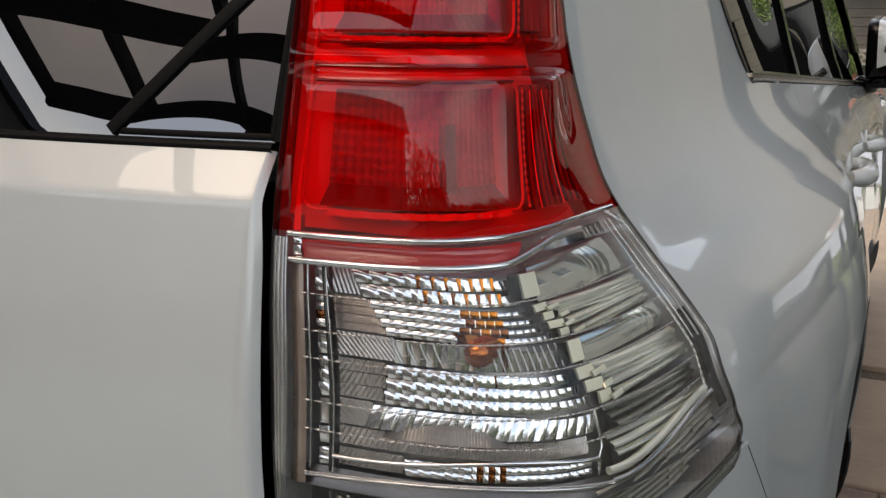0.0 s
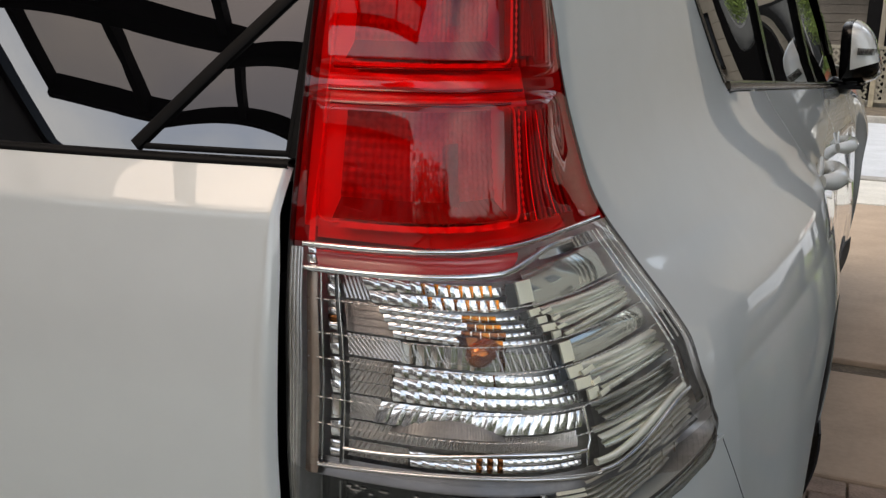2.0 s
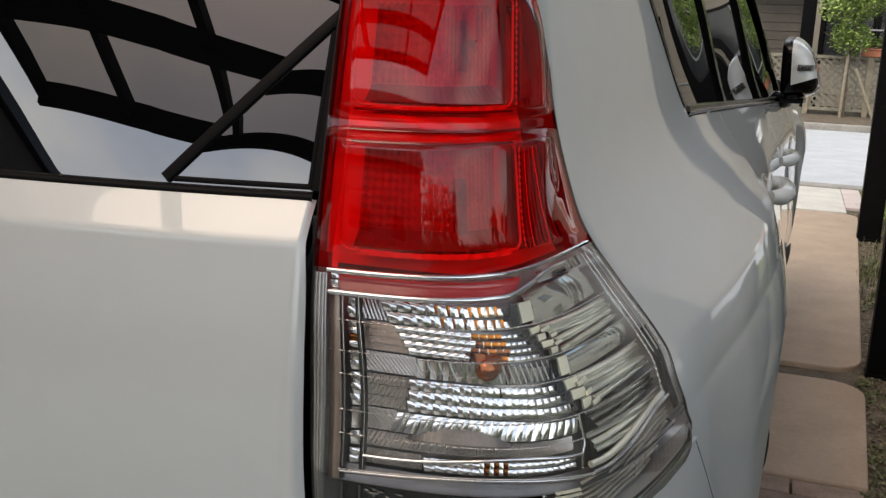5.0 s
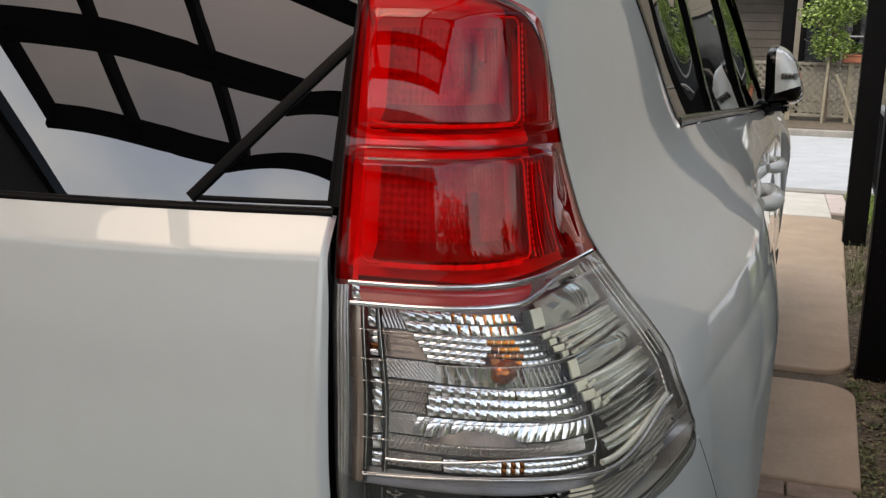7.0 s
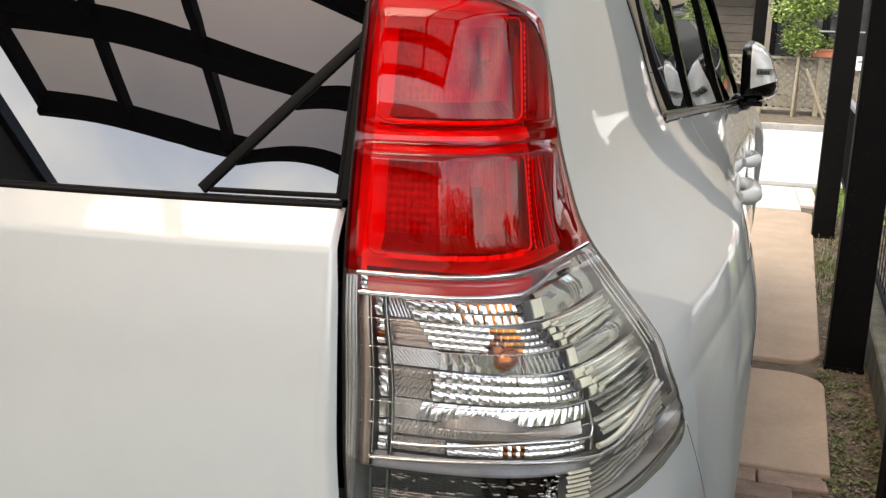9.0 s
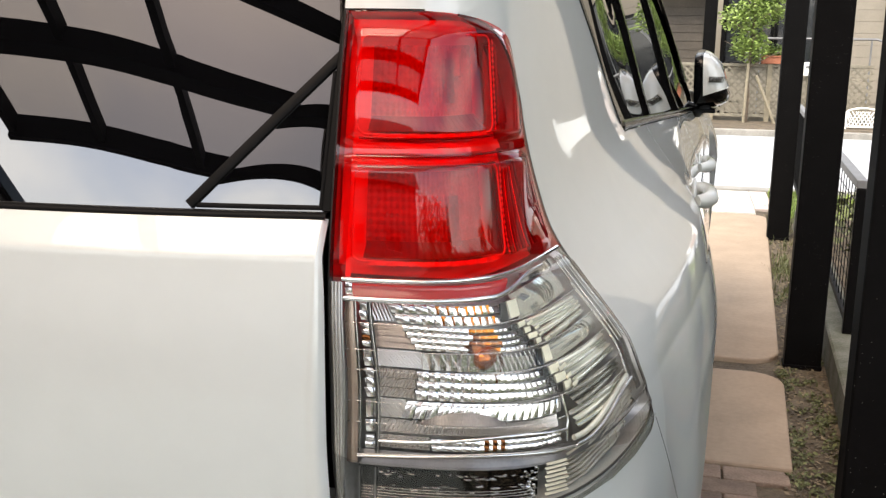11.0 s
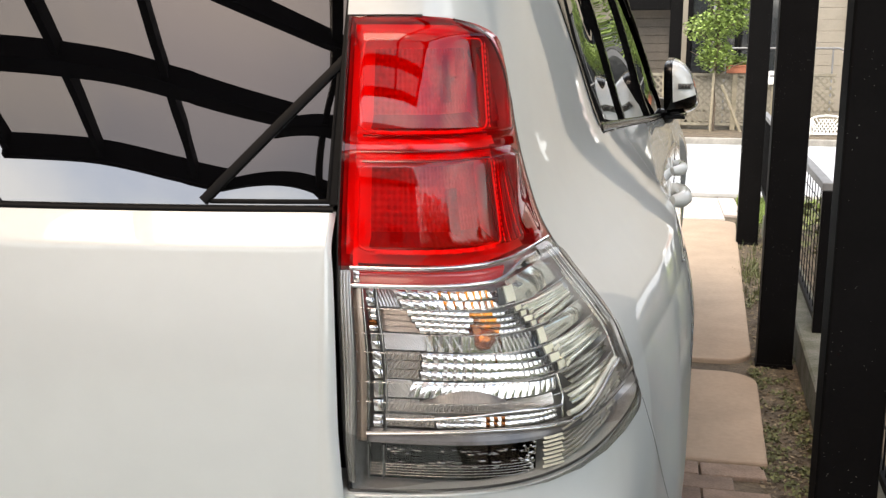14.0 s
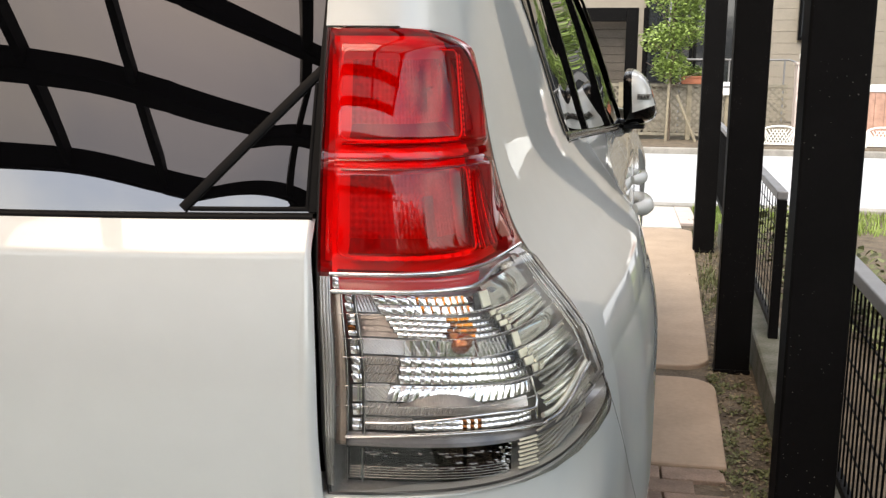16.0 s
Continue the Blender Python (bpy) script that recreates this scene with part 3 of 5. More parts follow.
# wheels
def lathe(profile, n=40, m=None):
    """A body of revolution about x, through (x, r) pairs."""
    rows = [[Vector((x, r * math.cos(2 * math.pi * k / n), r * math.sin(2 * math.pi * k / n))) for k in range(n)] for x, r in profile]
    bm = sheet(rows, wrap=True)
    if m is not None:
        bmesh.ops.transform(bm, matrix=m, verts=bm.verts[:])
    return bm
for yc in (0.98, 3.76):
    for side in (RIGHT, LEFT):
        xo = MID + side * 0.82
        m = Matrix.Translation((xo, yc, 0.38)) @ Matrix.Diagonal((side, 1, 1, 1))
        wheel = car_part("wheel", lathe([(-0.10, 0.22), (-0.10, 0.24), (0.10, 0.24), (0.115, 0.235), (0.10, 0.22), (0.02, 0.20), (-0.10, 0.20)], m=m), rim_mat)
        part("tyre", lathe([(-0.12, 0.235), (-0.13, 0.30), (-0.115, 0.36), (-0.09, 0.38), (0.09, 0.38), (0.115, 0.36), (0.13, 0.30), (0.12, 0.235)], m=m), tyre_mat, wheel)
        part("hub", lathe([(0.06, 0.22), (0.085, 0.16), (0.08, 0.07), (0.09, 0.05), (0.09, 0.0)], m=m), rim_mat, wheel)

# door mirrors, folded in: the outer end points to the rear
for side in (RIGHT, LEFT):
    turn = Matrix.Translation((0.322, 2.72, 1.160)) @ Matrix.Rotation(radians(-94), 4, "Z")

    def mp(x, y, z):
        return mirror(turn @ Vector((x, y, z)), side)
    rows = []
    for i, y in enumerate(span(-0.046, 0.046, 10)):
        t = i / 9
        k = max(0.05, 1 - t ** 2.6) ** 0.5
        ringp = []
        for a in span(0, 2 * math.pi, 41)[:-1]:
            ca, sa = math.cos(a), math.sin(a)
            ex = 0.44
            px = math.copysign(abs(ca) ** ex, ca) * 0.115 * (1 - 0.35 * (1 - k))
            pz = math.copysign(abs(sa) ** ex, sa) * 0.098 * (1 - 0.6 * (1 - k)) * (1 - 0.12 * (px / 0.115))
            ringp.append(mp(-0.095 + px, (y + 0.046) * (1 - 0.32 * pz / 0.098) - 0.046 - 0.004 * pz / 0.1, pz))
        rows.append(ringp)
    rows.append([sum(rows[-1], Vector()) / 40] * 40)
    shell = rows[:-1] + [[p.lerp(rows[-1][0], 0.97) for p in rows[-2]]]
    hub_p = sum(rows[0], Vector()) / 40
    white = sheet(shell, wrap=True)
    for at, nrm in (((0, -0.02, -0.052), (0, -0.35, 1)), ((0, -0.028, 0.05), (0, 1, 0.06))):
        p0 = mp(*at)
        bmesh.ops.bisect_plane(white, geom=white.verts[:] + white.edges[:] + white.faces[:], plane_co=p0, plane_no=mp(*(a + b for a, b in zip(at, nrm))) - p0, clear_inner=True)
    cap = car_part("door_mirror", white, paint, "white door mirror folded in against the window")
    part("mirror_shell", sheet([[p.lerp(hub_p, 0.015) for p in r] for r in shell], wrap=True), black_trim, cap, "glossy black lower shell")
    c0 = sum(rows[0], Vector()) / 40
    into = (turn.to_3x3() @ Vector((0, 1, 0)))
    if side == LEFT:
        into = Vector((-into.x, into.y, into.z))
    part("mirror_bezel", sheet([[p.lerp(c0, f) + into * g for p in rows[0]] for f, g in ((-0.006, 0.017), (-0.008, -0.003), (0.05, -0.010), (0.10, -0.008), (0.11, 0.006))], wrap=True), black_trim, cap, "black mirror surround")
    part("mirror_glass", sheet([[p.lerp(c0, f) - into * 0.004 for p in rows[0]] for f in (0.09, 0.98)], wrap=True), chrome, cap, "mirror glass")
    bm = sheet([[mp(x, y, 0.004 + 0.010 * k) for x, y in ((0.0225, -0.006), (0.0220, 0.006), (0.0195, 0.018), (0.014, 0.029), (0.005, 0.038), (-0.02, 0.048))] for k in (-1, -0.4, 0.4, 1)], 0.004)
    part("side_repeater", bm, smoke_lens_mat, cap, "clear side repeater strip")
    for k in range(4):
        part("repeater_cell", box((-0.005, -0.006, -0.005), (0.002, 0.006, 0.005), 0.001, Matrix.Translation(mp(0.0210 - 0.0014 * k * k, -0.001 + 0.011 * k, 0.004))), grey_trim, cap)
    part("underside", sheet([[mp(x, y, -0.1) for x in span(-0.17, -0.015, 6)] for y in span(-0.052, 0.02, 4)], 0.012), black_trim, cap, "black lower shell")
    part("mirror_arm", tube([mirror(Vector(q), side) for q in ((0.19, 2.95, 1.075), (0.24, 2.90, 1.05), (0.29, 2.83, 1.052), (0.308, 2.78, 1.065))], [0.030, 0.030, 0.026, 0.018], 12), black_trim, cap, "black mirror arm")
    tri_rows = [[mirror(Vector((flank(y, z) + 0.004, y, z)), side) for y in span(2.80 + (z - 1.15) * 0.2, 3.02 - (z - 1.15) * 1.3, 4)] for z in span(1.15, 1.28, 4)]
    car_part("mirror_sail", sheet(tri_rows if side == RIGHT else [r[::-1] for r in tri_rows], 0.006), black_trim)

# ---- tailgate ----
def gate_out(s, z):
    return 0.001 + 0.015 * min(1.0, max(0.0, (1.119 - z) / 0.036)) ** 0.9 + 0.004 * ease(1.086, 0.95, z)
def both(ss, z, d):
    r = [proud(s, z, d(s, z) if callable(d) else d) for s in ss]
    return [mirror(p, LEFT) for p in r[:0:-1]] + r
zs = span(0.822, 1.05, 16) + span(1.056, 1.1165, 18)
g_edge = -0.655
tailgate = car_part("tailgate", sheet([both(span(g_edge, -0.06, 18) + span(-0.05, gate_edge(z), 16), z, lambda s, z: gate_out(s, z) - (0.006 + 0.004 * ease(1.09, 1.03, z)) * ease(-0.009, 0.001, s - gate_edge(z))) for z in zs], 0.004), paint, "white tailgate with a sloped shoulder below the glass")
PANE_BOW = 4.5
def glass_pt(s, z, out=0.0):
    """The rear window: it leans forward, and leans more towards its ends."""
    half_w = GATE - MID
    d = abs(s + half_w) / half_w
    e = 1 - d ** 3
    h = z - 1.12
    y = rear_y(1.13) + SET_IN + 0.014 - 0.050 * e + 0.29 * h + 0.22 * h * h - 0.28 * max(0.0, h) ** 2 * e + 0.002 * ease(0.60, 0.86, d) * (1 - math.exp(-max(0.0, h) / 0.1))
    # the corner pane beyond the diagonal bows out on its own
    u, v, w = -0.006 - s, h - 0.006, (s + 0.1268) * 1.085 - h
    if u > 0 and v > 0 and w > 0:
        y -= PANE_BOW * u * v * w
    return Vector((GATE + s, y - out, z + 0.25 * out))
glass = part("rear_glass", sheet([[glass_pt(s, z) for s in span(2 * (MID - GATE) - 0.004, -0.15, 70) + span(-0.145, 0.004, 50)] for z in span(1.117, 1.27, 46) + span(1.28, 1.60, 24)], 0.004), tinted, tailgate, "dark tinted rear window reflecting the carport roof")
def strip(s0, z0, s1, z1, w, out=0.003, n=14, th=0.004):
    """A flat moulding on the glass between two points."""
    d = Vector((s1 - s0, z1 - z0)).normalized()
    nrm = Vector((-d.y, d.x))
    rows = []
    for k in range(n):
        t = k / (n - 1)
        s, z = s0 + (s1 - s0) * t, z0 + (z1 - z0) * t
        prof = ((-w, 0.0), (-w * 0.97, out * 0.9), (-w * 0.85, out), (w * 0.85, out), (w * 0.97, out * 0.9), (w, 0.0))
        rows.append([glass_pt(s + nrm.x * a, z + nrm.y * a, o) for a, o in prof])
    return sheet([r[::-1] for r in rows])
part("bottom_seal", sheet([both(span(g_edge, 0.010, 30), z, d) for z, d in ((1.1150, 0.0005), (1.1154, 0.0030), (1.1164, 0.0038), (1.1198, 0.0034), (1.1220, -0.001), (1.1234, -0.012), (1.1236, -0.024))]), matte_black, glass, "black rubber seal")
part("edge_moulding", strip(0.004, 1.12, 0.004, 1.60, 0.009, 0.004, 24), matte_black, glass, "black edge moulding")
part("diagonal_moulding", strip(-0.1268, 1.1230, -0.001, 1.2595, 0.0048, 0.003, 14), matte_black, glass, "black diagonal moulding")
part("corner_seal", strip(-0.120, 1.1232, -0.004, 1.1232, 0.0022, 0.0015, 10), matte_black, glass)
part("corner_seal", strip(-0.007, 1.124, -0.007, 1.245, 0.0016, 0.0015, 10), matte_black, glass)
# the black weatherstrip in the gap beside the lamp
car_part("gap_strip", sheet([[proud(gate_edge(z) - 0.004 + (lamp_left(z) - gate_edge(z) + 0.010) * k, z, -0.012 + 0.003 * math.sin(math.pi * k)) for k in (0, 0.25, 0.5, 0.75, 1.0)] for z in span(0.80, 1.62, 40)]), rubber)

# ---- tail lamps ----
def lamp_row(z, n, inset=0.0):
    return span(lamp_left(z) + inset, max(lamp_left(z) + inset + 0.01, lamp_right(z) - inset), n)


def lobe(s, z, za, zb):
    """One pane of the red lens: a nearly flat front with rounded edges, falling to the side round the corner."""
    right = lamp_right(z)
    low, high = (0.020, 0.011) if zb < 1.2 else (0.011, 0.030)
    f = ease(0, low, z - za) * ease(0, high, zb - z)
    front = ease(0.004, 0.046, s - lamp_left(z)) * ease(0.71, 0.56, s)
    flank_f = ease(0.004, 0.046, s - lamp_left(z)) * ease(0.0, 0.12, right - s)
    zm = (za + zb) / 2
    lean, bulge = (0.13, 1.2) if zb < 1.2 else (0.0, 0.55)
    return f * (0.008 * flank_f + (0.007 + lean * (z - zm) - bulge * (z - zm) ** 2 + 0.010 * (s - 0.29)) * front)


def red_out(s, z):
    return 0.002 + max(lobe(s, z, RED_LO - 0.004, 1.1725), lobe(s, z, 1.1800, LAMP_HI + 0.004))


def clear_out(s, z):
    right = lamp_right(z)
    return 0.002 + 0.014 * ease(-0.004, 0.034, s - lamp_left(z)) * ease(0, 0.06, right - s) * ease(0.905, 0.93, z) * ease(1.075, 1.05, z)


def low_out(s, z):
    right = lamp_right(z)
    return 0.002 + 0.012 * ease(-0.004, 0.034, s - lamp_left(z)) * ease(0, 0.06, right - s) * ease(0.85, 0.865, z)


def tail_lamp(side):
    lamp = fit_in(new("tail_lamp"))
    lamp["label"] = "tall tail lamp with a red upper lens and a clear lower lens"
    detail = side == RIGHT

    def sub(name, bm, mat, label="", smooth=True):
        ob = link(name, bm, mat, None, label, smooth)
        ob.parent = lamp
        return ob
    zr = span(RED_LO, 1.16, 22) + span(1.163, 1.203, 24) + span(1.207, 1.28, 16) + span(1.283, 1.299, 12)
    sub("red_lens", skin(lambda z: lamp_row(z, 60), zr, side, red_out), red_lens_mat, "glossy red twin-lobed lens")
    zc = span(CLEAR_LO, RED_LO, 30)
    sub("clear_lens", skin(lambda z: lamp_row(z, 50), zc, side, clear_out), clear_lens_mat, "clear outer lens")
    zl = span(LAMP_LO + 0.002, CLEAR_LO, 16)
    sub("lower_lens", skin(lambda z: lamp_row(z, 50), zl, side, low_out), smoke_lens_mat, "smoked lower lens")
    # the bowl behind the lenses
    zb = [LAMP_LO + 0.001] + span(LAMP_LO + 0.004, LAMP_HI - 0.004, 50) + [LAMP_HI - 0.0008]
    def bowl(s, z):
        right = lamp_right(z)
        e = min(ease(LAMP_LO, LAMP_LO + 0.012, z), ease(LAMP_HI, LAMP_HI - 0.012, z), ease(0, 0.03, s - lamp_left(z) + 0.001), ease(0, 0.05, right - s + 0.001))
        return -0.048 * e
    sub("housing", skin(lambda z: lamp_row(z, 60, 0.001), zb, side, bowl), housing_mat)
    sub("red_liner", skin(lambda z: span(lamp_left(z) + 0.009, max(lamp_left(z) + 0.02, lamp_right(z) - 0.085 * ease(1.296, 1.27, z) - 0.003), 60), [z for z in zb if 1.073 < z < 1.2985] + [1.2985], side, lambda s, z: bowl(s, z) + 0.0012), white_in)
    # rim gasket
    edge = [mirror(proud(lamp_right(z) + 0.001, z, 0.001), side) for z in span(0.8785, 1.29, 90)]
    sub("rim", tube(edge + [mirror(proud(lamp_right(z), z, 0.001), side) for z in (1.2935, 1.2965)] , 0.0014, 6), grey_trim)
    low = [mirror(proud(s, 0.8492 + 0.0335 * s, 0.002), side) for s in span(0.0415, 0.895, 30)]
    sub("lower_rim", tube(low, 0.0013, 6), grey_trim)
    sub("inner_gasket", tube([mirror(proud(lamp_left(z) - 0.001, z, -0.002), side) for z in span(LAMP_LO, LAMP_HI, 30)], 0.0024, 6), rubber)
    # red interior: fluted back panel, side wall and bright frame of each chamber
    def red_back(s, z):
        return -0.022 + 0.0005 * math.sin(s * 330) + 0.0006 * math.sin(z * 900)
    for za, zb2, s_r in ((1.081, 1.162, 0.580), (1.191, 1.279, 0.568)):
        sub("red_reflector", skin(lambda z: span(0.085, s_r - 0.02, 130), span(za, zb2, 40), side, red_back), red_in)
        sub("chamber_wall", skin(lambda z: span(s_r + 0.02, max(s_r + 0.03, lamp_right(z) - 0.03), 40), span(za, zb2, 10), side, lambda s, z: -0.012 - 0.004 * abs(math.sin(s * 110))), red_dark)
        loop = []
        s_l = 0.068
        for a, cs, cz in ((0, s_r - 0.028, zb2 - 0.008), (90, s_l + 0.02, zb2 - 0.008), (180, s_l + 0.02, za + 0.010), (270, s_r - 0.028, za + 0.010)):
            for k in range(6):
                b = radians(a + 18 * k)
                loop.append(mirror(proud(cs + 0.026 * math.cos(b), cz + 0.009 * math.sin(b), -0.004), side))
        sub("chamber_frame", tube(loop, 0.0011, 6, closed=True), white_in)
        sub("light_bar", skin(lambda z: span(0.088, s_r - 0.02, 40), span(za - 0.002, za + 0.0022, 5), side, lambda s, z: -0.006 + 0.0015 * math.sin(s * 120)), white_in)
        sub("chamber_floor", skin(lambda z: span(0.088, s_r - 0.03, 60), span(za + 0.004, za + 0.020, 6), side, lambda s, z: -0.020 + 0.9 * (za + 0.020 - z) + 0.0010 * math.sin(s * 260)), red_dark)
    if detail:
        # bright guide along the inner side, and the twin bars at the waist
        sub("light_guide", skin(lambda z: span(0.054 + 0.008 * ease(1.07, 1.14, z), 0.054 + 0.008 * ease(1.07, 1.14, z) + 0.011 - 0.008 * ease(1.072, 1.11, z), 4), span(RED_LO + 0.001, 1.285, 40), side, -0.001), white_in)
        sub("waist_bar", skin(lambda z: span(0.072, 0.545, 60), span(1.1660, 1.1705, 6), side, lambda s, z: -0.004 + 0.0012 * math.sin(s * 45)), white_in)
        sub("waist_bar", skin(lambda z: span(0.060, 0.600, 60), span(1.1760, 1.1850, 8), side, lambda s, z: -0.005 + 0.0012 * math.sin(s * 35 + z * 400)), white_in)
        for z, s_a, s_b in ((1.1640, 0.070, 0.56), (1.1732, 0.06, 0.60), (1.1885, 0.070, 0.56)):
            sub("waist_groove", tube([mirror(proud(s, z, -0.003), side) for s in span(s_a, s_b, 40)], 0.0012, 6), red_dark)
        for za, zb2 in ((1.222, 1.262), (1.092, 1.140)):
            sub("bulb_socket", skin(lambda z: span(0.375, 0.415, 60), span(za, zb2, 8), side, lambda s, z: -0.017 + 0.0016 * math.sin(s * 900)), red_in)
        sub("red_bulb_shade", skin(lambda z: span(0.40, 0.47, 12), span(1.245, 1.270, 6), side, lambda s, z: -0.012 - 8 * (s - 0.435) ** 2), red_in)
        # flutes on the side, and the knurled upright at the corner
        for k in range(9):
            for za, zb2 in ((1.080, 1.158), (1.198, 1.272)):
                def flute_s(z, k=k):
                    return 0.612 + (lamp_right(z) - 0.03 - 0.612) * (k + 0.5) / 9
                sub("side_flute", tube([mirror(proud(flute_s(z), z, -0.007 - 0.0006 * k), side) for z in span(za, zb2, 14)], 0.0011 if k % 2 else 0.0020, 6), chrome if k in (1, 5) else red_in if k % 2 else red_dark)
        for za, zb2, s_r in ((1.082, 1.160, 0.594), (1.193, 1.277, 0.582)):
            pts = span(za, zb2, 60)
            sub("knurled_upright", tube([mirror(proud(s_r, z, -0.004), side) for z in pts], [0.0011 if i % 4 < 2 else 0.0004 for i in range(60)], 5), white_in)
    # bright backing behind the chambers
    sub("red_backing", skin(lambda z: span(lamp_left(z) + 0.014, max(lamp_left(z) + 0.03, lamp_right(z) - 0.025), 40), span(1.071, 1.294, 40), side, lambda s, z: -0.027 + 0.019 * ease(1.268, 1.290, z)), white_in)
    # waistband between red and clear: chrome edges round a strip coloured as reflected red
    sub("chrome_edge", tube([mirror(proud(s, 1.0655 + 0.003 * ease(0.45, 0.75, s), 0.003), side) for s in span(0.05, 0.80, 60)], 0.0022, 8), chrome)
    sub("red_band", skin(lambda z: span(0.066, 0.52 + 2.2 * (z - 1.0515), 60), span(1.0515, 1.0625, 7), side, lambda s, z: -0.002 - 0.5 * abs(z - 1.0595)), reflected_red, "band coloured with the red lens's reflection")
    sub("chrome_edge", tube([mirror(proud(s, 1.0493 + 0.012 * ease(0.45, 0.66, s), 0.001), side) for s in span(0.05, 0.70, 60)], 0.0025, 8), chrome)
    if not detail:
        sub("reflector", skin(lambda z: span(0.06, 0.80, 30), span(0.915, 1.045, 12), side, -0.03), chrome_dull)
        return lamp
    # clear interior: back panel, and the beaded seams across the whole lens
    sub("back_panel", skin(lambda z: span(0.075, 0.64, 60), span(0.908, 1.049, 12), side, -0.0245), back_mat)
    for z, z_end, end in ((1.0285, 1.0285, 0.835), (1.0048, 1.0048, 0.850), (0.9868, 0.9868, 0.855), (0.9582, 0.9600, 0.857), (0.9388, 0.9440, 0.860)):
        n = 460
        pts = [mirror(proud(s, z + (z_end - z) * ease(0.5, 0.9, s), -0.005), side) for s in span(0.050, end, n)]
        sub("beaded_seam", tube(pts, [0.00080 if i % 8 < 4 else 0.00025 for i in range(n)], 5), bead_mat)
    # ridged panels, the ridges aslant by turns
    for z0, z1, s0, s1, lean in ((1.0300, 1.0475, 0.094, 0.155, 0.5), (0.9880, 1.0040, 0.094, 0.185, 1.1), (0.9775, 0.9860, 0.094, 0.165, -0.9), (0.9685, 0.9770, 0.094, 0.160, -0.9), (0.9590, 0.9680, 0.094, 0.155, -0.9), (0.9395, 0.9575, 0.094, 0.140, 1.1), (0.9250, 0.9380, 0.094, 0.575, -0.7), (0.9095, 0.9225, 0.094, 0.185, -0.8)):
        n = int((s1 - s0) * 1100)
        sub("ridged_panel", skin(lambda z: span(s0, s1, n), span(z0, z1, 18), side, lambda s, z: -0.0225 + 0.00035 * math.sin((s * 0.55 + lean * 0.8 * z) * 1500)), ridge_mat)
    for k in range(4):
        z0 = 1.0058 + 0.0057 * k
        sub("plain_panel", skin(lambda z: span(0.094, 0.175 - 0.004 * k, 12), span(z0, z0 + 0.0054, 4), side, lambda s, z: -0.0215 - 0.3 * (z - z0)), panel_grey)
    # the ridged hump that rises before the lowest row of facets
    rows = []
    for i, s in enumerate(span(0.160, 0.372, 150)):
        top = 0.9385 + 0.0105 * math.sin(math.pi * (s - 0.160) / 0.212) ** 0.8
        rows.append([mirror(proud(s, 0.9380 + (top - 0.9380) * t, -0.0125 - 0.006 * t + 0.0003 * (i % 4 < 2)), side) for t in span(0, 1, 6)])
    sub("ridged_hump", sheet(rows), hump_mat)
    # brown strip beside the ladder
    sub("brown_strip", skin(lambda z: span(0.050, 0.0665, 6), span(0.900, 1.047, 10), side, lambda s, z: -0.004 - 0.001 * math.sin(s * 400)), brown_strip)
    # frame round the facets
    sub("reflector_ledge", tube([mirror(proud(s, 0.9212 + 0.0080 * ease(0.1, 0.38, s) - 0.0035 * ease(0.4, 0.56, s), -0.008), side) for s in span(0.098, 0.56, 40)], 0.0016, 8), chrome)
    sub("reflector_frame", tube([mirror(proud(s, 0.9064 + 0.0062 * math.sin(math.pi * min(1, (s - 0.065) / 0.52)), -0.005), side) for s in span(0.066, 0.60, 50)], 0.0013, 6), chrome)
    n = 280
    sub("beaded_seam", tube([mirror(proud(s, 0.9085 + 0.0062 * math.sin(math.pi * min(1, (s - 0.065) / 0.52)), -0.004), side) for s in span(0.066, 0.60, n)], [0.0008 if i % 4 < 2 else 0.0004 for i in range(n)], 5), bead_mat)
    for s, r, mt in ((0.0672, 0.0008, bead_mat), (0.0935, 0.0013, dark_in), (0.0965, 0.0006, bead_mat)):
        sub("reflector_frame", tube([mirror(proud(s, z, -0.010), side) for z in span(0.909, 1.047, 12)], r, 6), mt)
    sub("reflector_frame", tube([mirror(proud(0.583 - 0.3 * (0.958 - z) * (z < 0.93), z, -0.012), side) for z in span(0.912, 0.957, 8)], 0.0011, 6), chrome)
    # facets: each a small pillow of mirror with its own side walls
    rnd = random.Random(4)

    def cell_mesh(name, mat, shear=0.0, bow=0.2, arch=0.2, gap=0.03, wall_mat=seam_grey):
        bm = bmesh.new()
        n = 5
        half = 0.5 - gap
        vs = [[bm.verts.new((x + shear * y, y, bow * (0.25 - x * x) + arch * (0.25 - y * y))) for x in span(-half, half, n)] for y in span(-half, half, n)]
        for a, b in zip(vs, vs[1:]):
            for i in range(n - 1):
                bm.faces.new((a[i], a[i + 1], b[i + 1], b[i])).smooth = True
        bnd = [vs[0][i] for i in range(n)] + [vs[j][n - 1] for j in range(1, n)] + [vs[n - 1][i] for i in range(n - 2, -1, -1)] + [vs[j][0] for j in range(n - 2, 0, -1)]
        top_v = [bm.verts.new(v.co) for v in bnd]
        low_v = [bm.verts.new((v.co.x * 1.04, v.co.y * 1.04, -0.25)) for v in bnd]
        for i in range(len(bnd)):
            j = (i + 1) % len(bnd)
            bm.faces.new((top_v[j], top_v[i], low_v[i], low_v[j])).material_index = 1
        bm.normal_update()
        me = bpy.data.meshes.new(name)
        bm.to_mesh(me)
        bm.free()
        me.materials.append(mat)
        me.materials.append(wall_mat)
        return me

